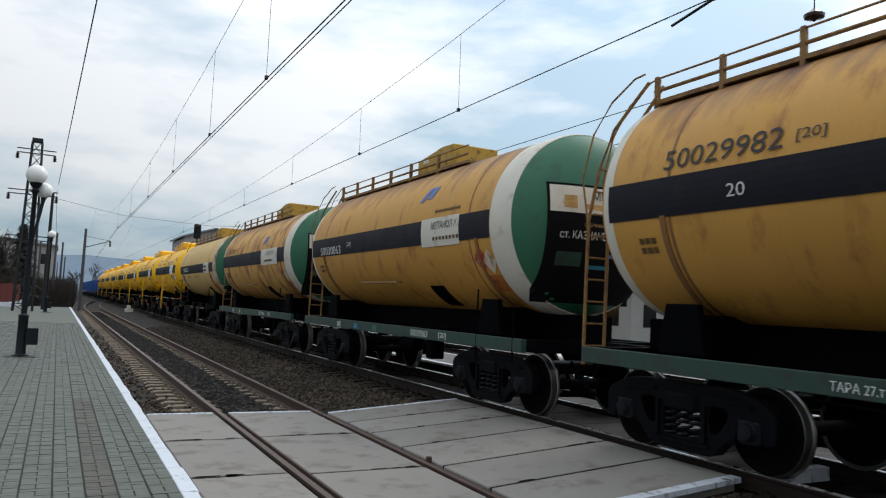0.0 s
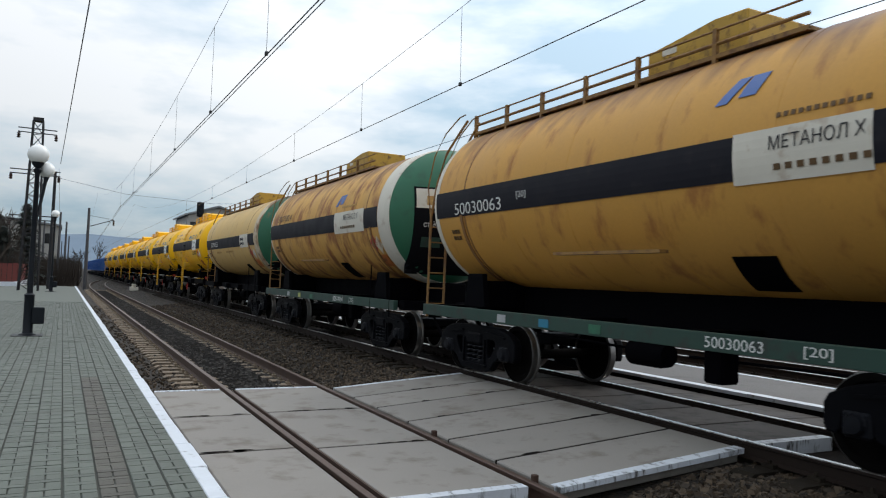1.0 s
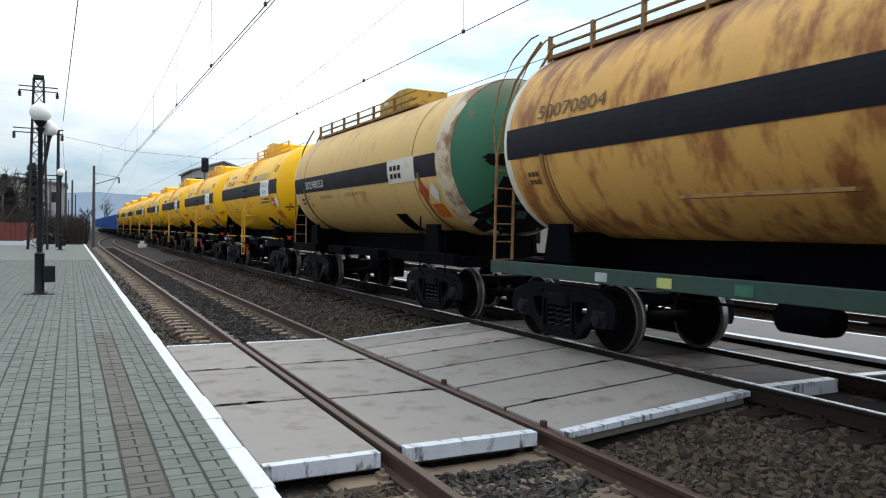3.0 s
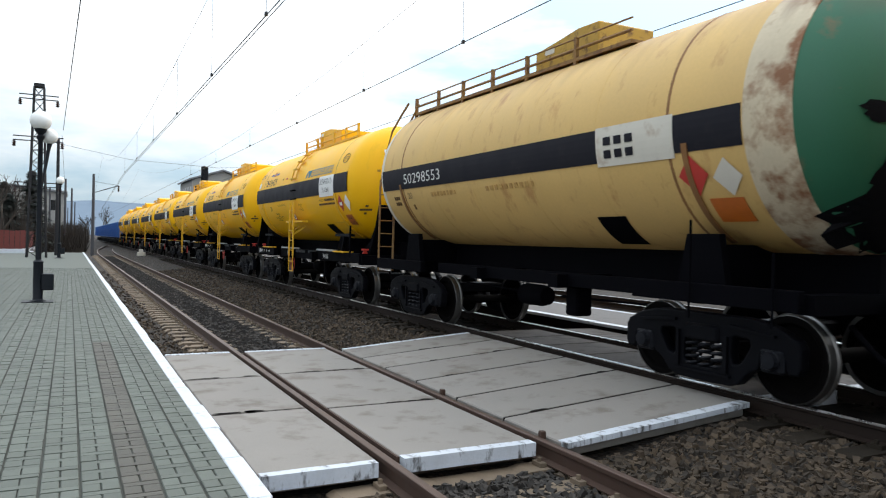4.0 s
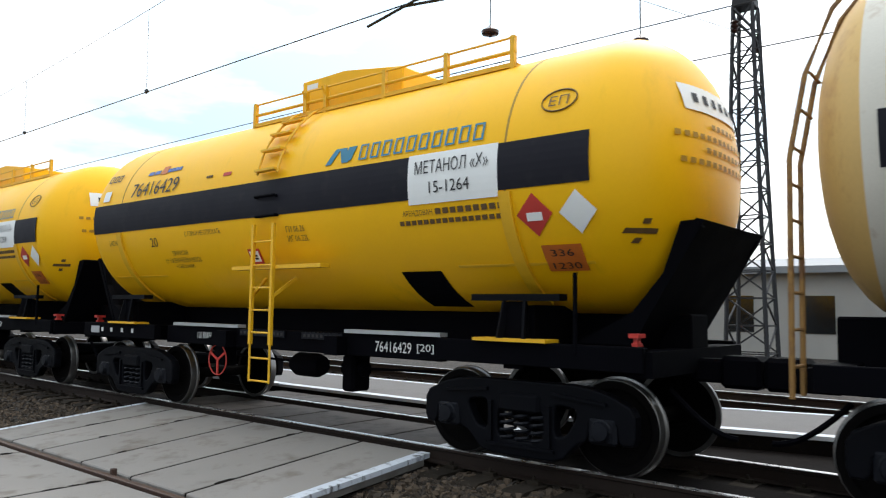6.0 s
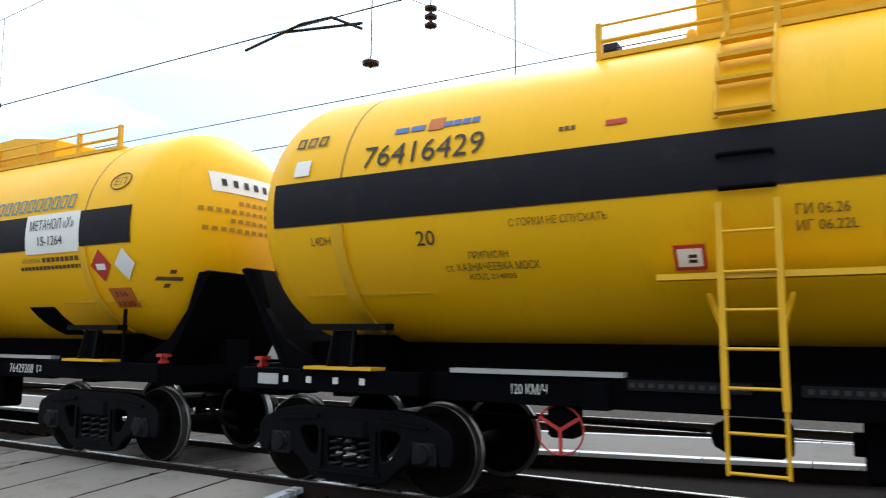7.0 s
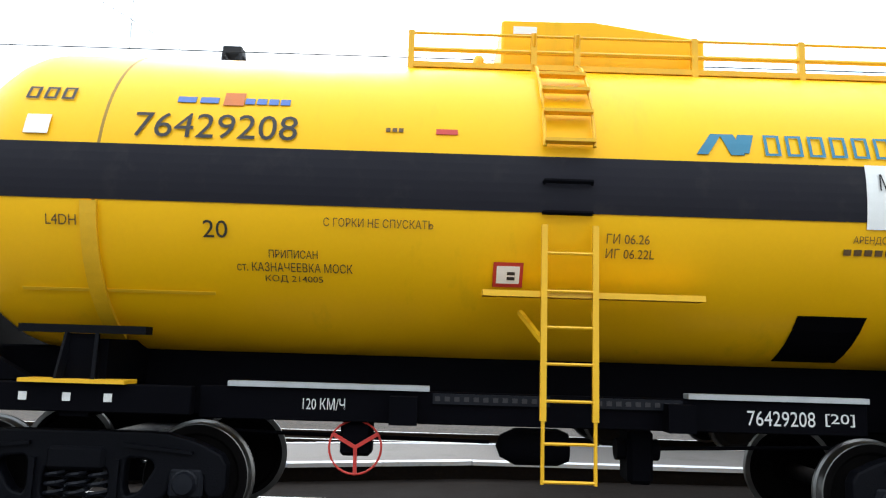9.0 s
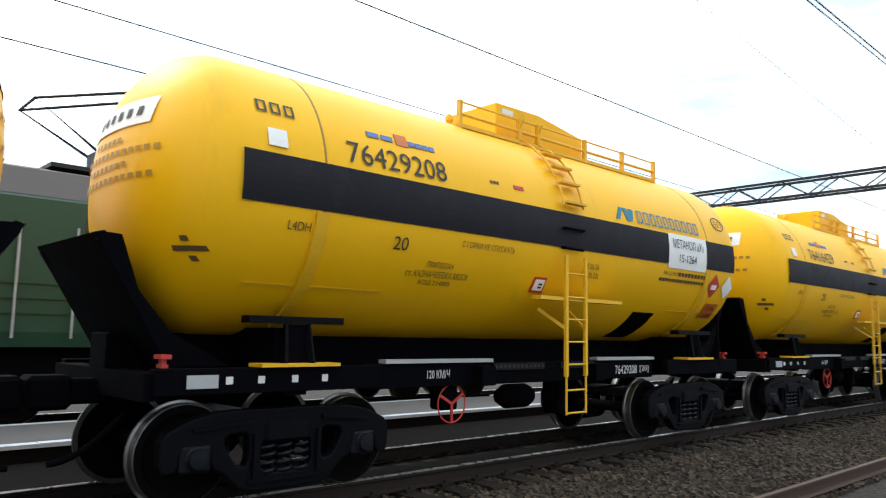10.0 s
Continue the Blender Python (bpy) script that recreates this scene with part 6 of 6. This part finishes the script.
for (w, _), text in zip(TRAIN[4:], ("76416429", "76429208", "", "", "", "", "", "")):
    number_on(w, text)

tail = gondola(at(START + PITCH * 7.5 + 7.0))
TRAIN.append((tail, START + PITCH * 7.5 + 7.0))
for k in range(1, 7):
    y = START + PITCH * 7.5 + 7.0 + 13.92 * k
    TRAIN.append((copy_thing(tail, at(y)), y))


# ---------------------------------------------------------------- loose stones and pavers
def ballast_stones():
    rng = np.random.default_rng(7)
    spots = []
    def scatter(n, x0, x1, y0, y1, near):
        x = rng.uniform(x0, x1, n); y = y0 + (y1 - y0) * rng.random(n) ** near
        ok = ~((x > 1.3) & (x < 9.9) & (y > 5.5) & (y < 12.5))
        spots.append(np.stack([x[ok], y[ok]], 1))
    scatter(5000, 1.30, 4.9, 12.4, 45, 2.2)
    scatter(6000, 2.55, 3.95, 12.4, 60, 1.6)
    scatter(9000, 4.3, 6.75, 12.4, 45, 2.0)
    scatter(17000, 1.32, 6.85, 1.0, 5.6, 1.0)
    scatter(20000, 3.9, 6.9, -24, 2, 0.6)
    p = np.concatenate(spots)
    inner = (p[:, 0] > 2.55) & (p[:, 0] < 3.95) & (p[:, 1] > 0)
    for name, m, sel, lab in (("ballast_stones", "stone", ~inner, "loose brown and grey crushed stones of the ballast"), ("oily_stones", "stone_dark", inner, "oil-blackened crushed stones between the rails")):
        lay_stones(name, m, p[sel], lab, rng)


def lay_stones(name, m, p, lab, rng):
    n = len(p)
    gz = np.interp(p[:, 0], [1.3, 1.55, 2.3, 4.3, 4.9, 5.9, 6.3, 9.3], [-0.27, -0.235, -0.235, -0.235, -0.16, -0.02, 0.015, 0.015])
    cube = np.array([(a, b, c) for a in (-1, 1) for b in (-1, 1) for c in (-1, 1)], float)
    size = rng.uniform(0.016, 0.046, n)
    v = cube[None] * rng.uniform(0.45, 1.0, (n, 8, 1)) * size[:, None, None] * rng.uniform(0.6, 1.15, (n, 1, 3))
    a = rng.uniform(0, 6.283, n); b = rng.uniform(-0.9, 0.9, n)
    ca, sa_, cb, sb = np.cos(a)[:, None], np.sin(a)[:, None], np.cos(b)[:, None], np.sin(b)[:, None]
    x, y, z = v[..., 0], v[..., 1] * cb - v[..., 2] * sb, v[..., 1] * sb + v[..., 2] * cb
    v = np.stack([x * ca - y * sa_ + p[:, :1], x * sa_ + y * ca + p[:, 1:2], z + gz[:, None] + size[:, None] * 0.35], -1).reshape(-1, 3)
    quad = np.array([(0, 1, 3, 2), (4, 6, 7, 5), (0, 4, 5, 1), (2, 3, 7, 6), (0, 2, 6, 4), (1, 5, 7, 3)])
    f = (quad[None] + 8 * np.arange(n)[:, None, None]).reshape(-1, 4)
    me = bpy.data.meshes.new(name)
    me.from_pydata(v.tolist(), [], f.tolist())
    me.materials.append(M[m])
    tagged(new(name, me), lab, "stones", kind="stuff")


ballast_stones()


def pavers():
    """Pavers in columns along the platform: the nearest ones singly, the rest joined."""
    def brick(lx, ly, h, name, m):
        bm = B(); prism(bm, [(-lx / 2, 0), (lx / 2, 0), (lx / 2, h - 0.006), (lx / 2 - 0.006, h), (-lx / 2 + 0.006, h), (-lx / 2, h - 0.006)], "y", -ly / 2, ly / 2)
        return finish(name, bm, m)
    gap = 0.010
    kinds = {}
    singles = 0
    co, fs, dark = [], [], []
    cv = [(-1, -1, 0), (1, -1, 0), (1, 1, 0), (-1, 1, 0), (-1, -1, 1), (1, -1, 1), (1, 1, 1), (-1, 1, 1)]
    cf = [(4, 5, 6, 7), (0, 1, 5, 4), (1, 2, 6, 5), (2, 3, 7, 6), (3, 0, 4, 7)]
    rnd = random.Random(11)
    cells = []
    x = PLAT_X - 0.145
    col = 0
    while x > -6.0:
        y, y1 = -6.0, 42.0
        j = (col * 0.09) % 0.25
        y -= j
        while y < y1:
            worn = col == 2 and 1.5 < y < 13.2
            # each cell: one paver across, then a pair along
            cells.append((x - 0.125, y + 0.042, 0.25, 0.083, worn))
            cells.append((x - 0.0625, y + 0.1665, 0.125, 0.167, worn))
            cells.append((x - 0.1875, y + 0.1665, 0.125, 0.167, worn))
            y += 0.25
        x -= 0.25 + 0.008
        col += 1
    for cx, cy, lx, ly, worn in cells:
        z = PLAT_Z - 0.012
        h = 0.012 + rnd.uniform(-0.003, 0.003)
        if singles < 300 and 4.6 < cy < 7.2 and cx > -0.3:
            key = (lx, worn)
            if key not in kinds:
                kinds[key] = brick(lx - gap, ly - gap, 0.014, "paver", "paver_dark" if worn else "paver")
            o = part("paver", kinds[key], "paver", PLATFORM)
            o.location = (cx, cy, z + rnd.uniform(-0.003, 0.002))
            singles += 1
            continue
        n = len(co)
        co += [(cx + a * (lx - gap) / 2, cy + b * (ly - gap) / 2, z + c * h) for a, b, c in cv]
        fs += [tuple(k + n for k in f) for f in cf]
        dark += [1 if worn else 0] * 5
    me = bpy.data.meshes.new("paver_field")
    me.from_pydata(co, [], fs)
    me.materials.append(M["paver"]); me.materials.append(M["paver_dark"])
    me.polygons.foreach_set("material_index", dark)
    o = new("paver_field", me)
    o.parent = PLATFORM
    o["kind"] = "stuff"
    bm = B(); box(bm, -14, -6.0, -40, PLAT_END, PLAT_Z - 0.02, PLAT_Z)
    part("paving", bm, "paver", PLATFORM)
    bm = B(); box(bm, -6.0, PLAT_X - 0.16, 42.2, PLAT_END, PLAT_Z - 0.02, PLAT_Z)
    part("paving", bm, "paver", PLATFORM)
    bm = B(); box(bm, -6.0, PLAT_X - 0.16, -40, -6.3, PLAT_Z - 0.02, PLAT_Z)
    part("paving", bm, "paver", PLATFORM)


pavers()


# ---------------------------------------------------------------- what moves
def motions():
    for w, y in TRAIN:
        walk(w, [(t, at(y - gone)) for t, gone in RUN])
    turn = math.degrees(SPEED / (0.475 * SIZE))
    for w, y in TRAIN[:8]:
        for c in w.children:
            if c.name.startswith("wheelset"):
                p = c.location.copy()
                walk(c, [(k / 10, pose(p.x, p.y, p.z, (turn * k / 10) % 360)) for k in range(101)])


motions()
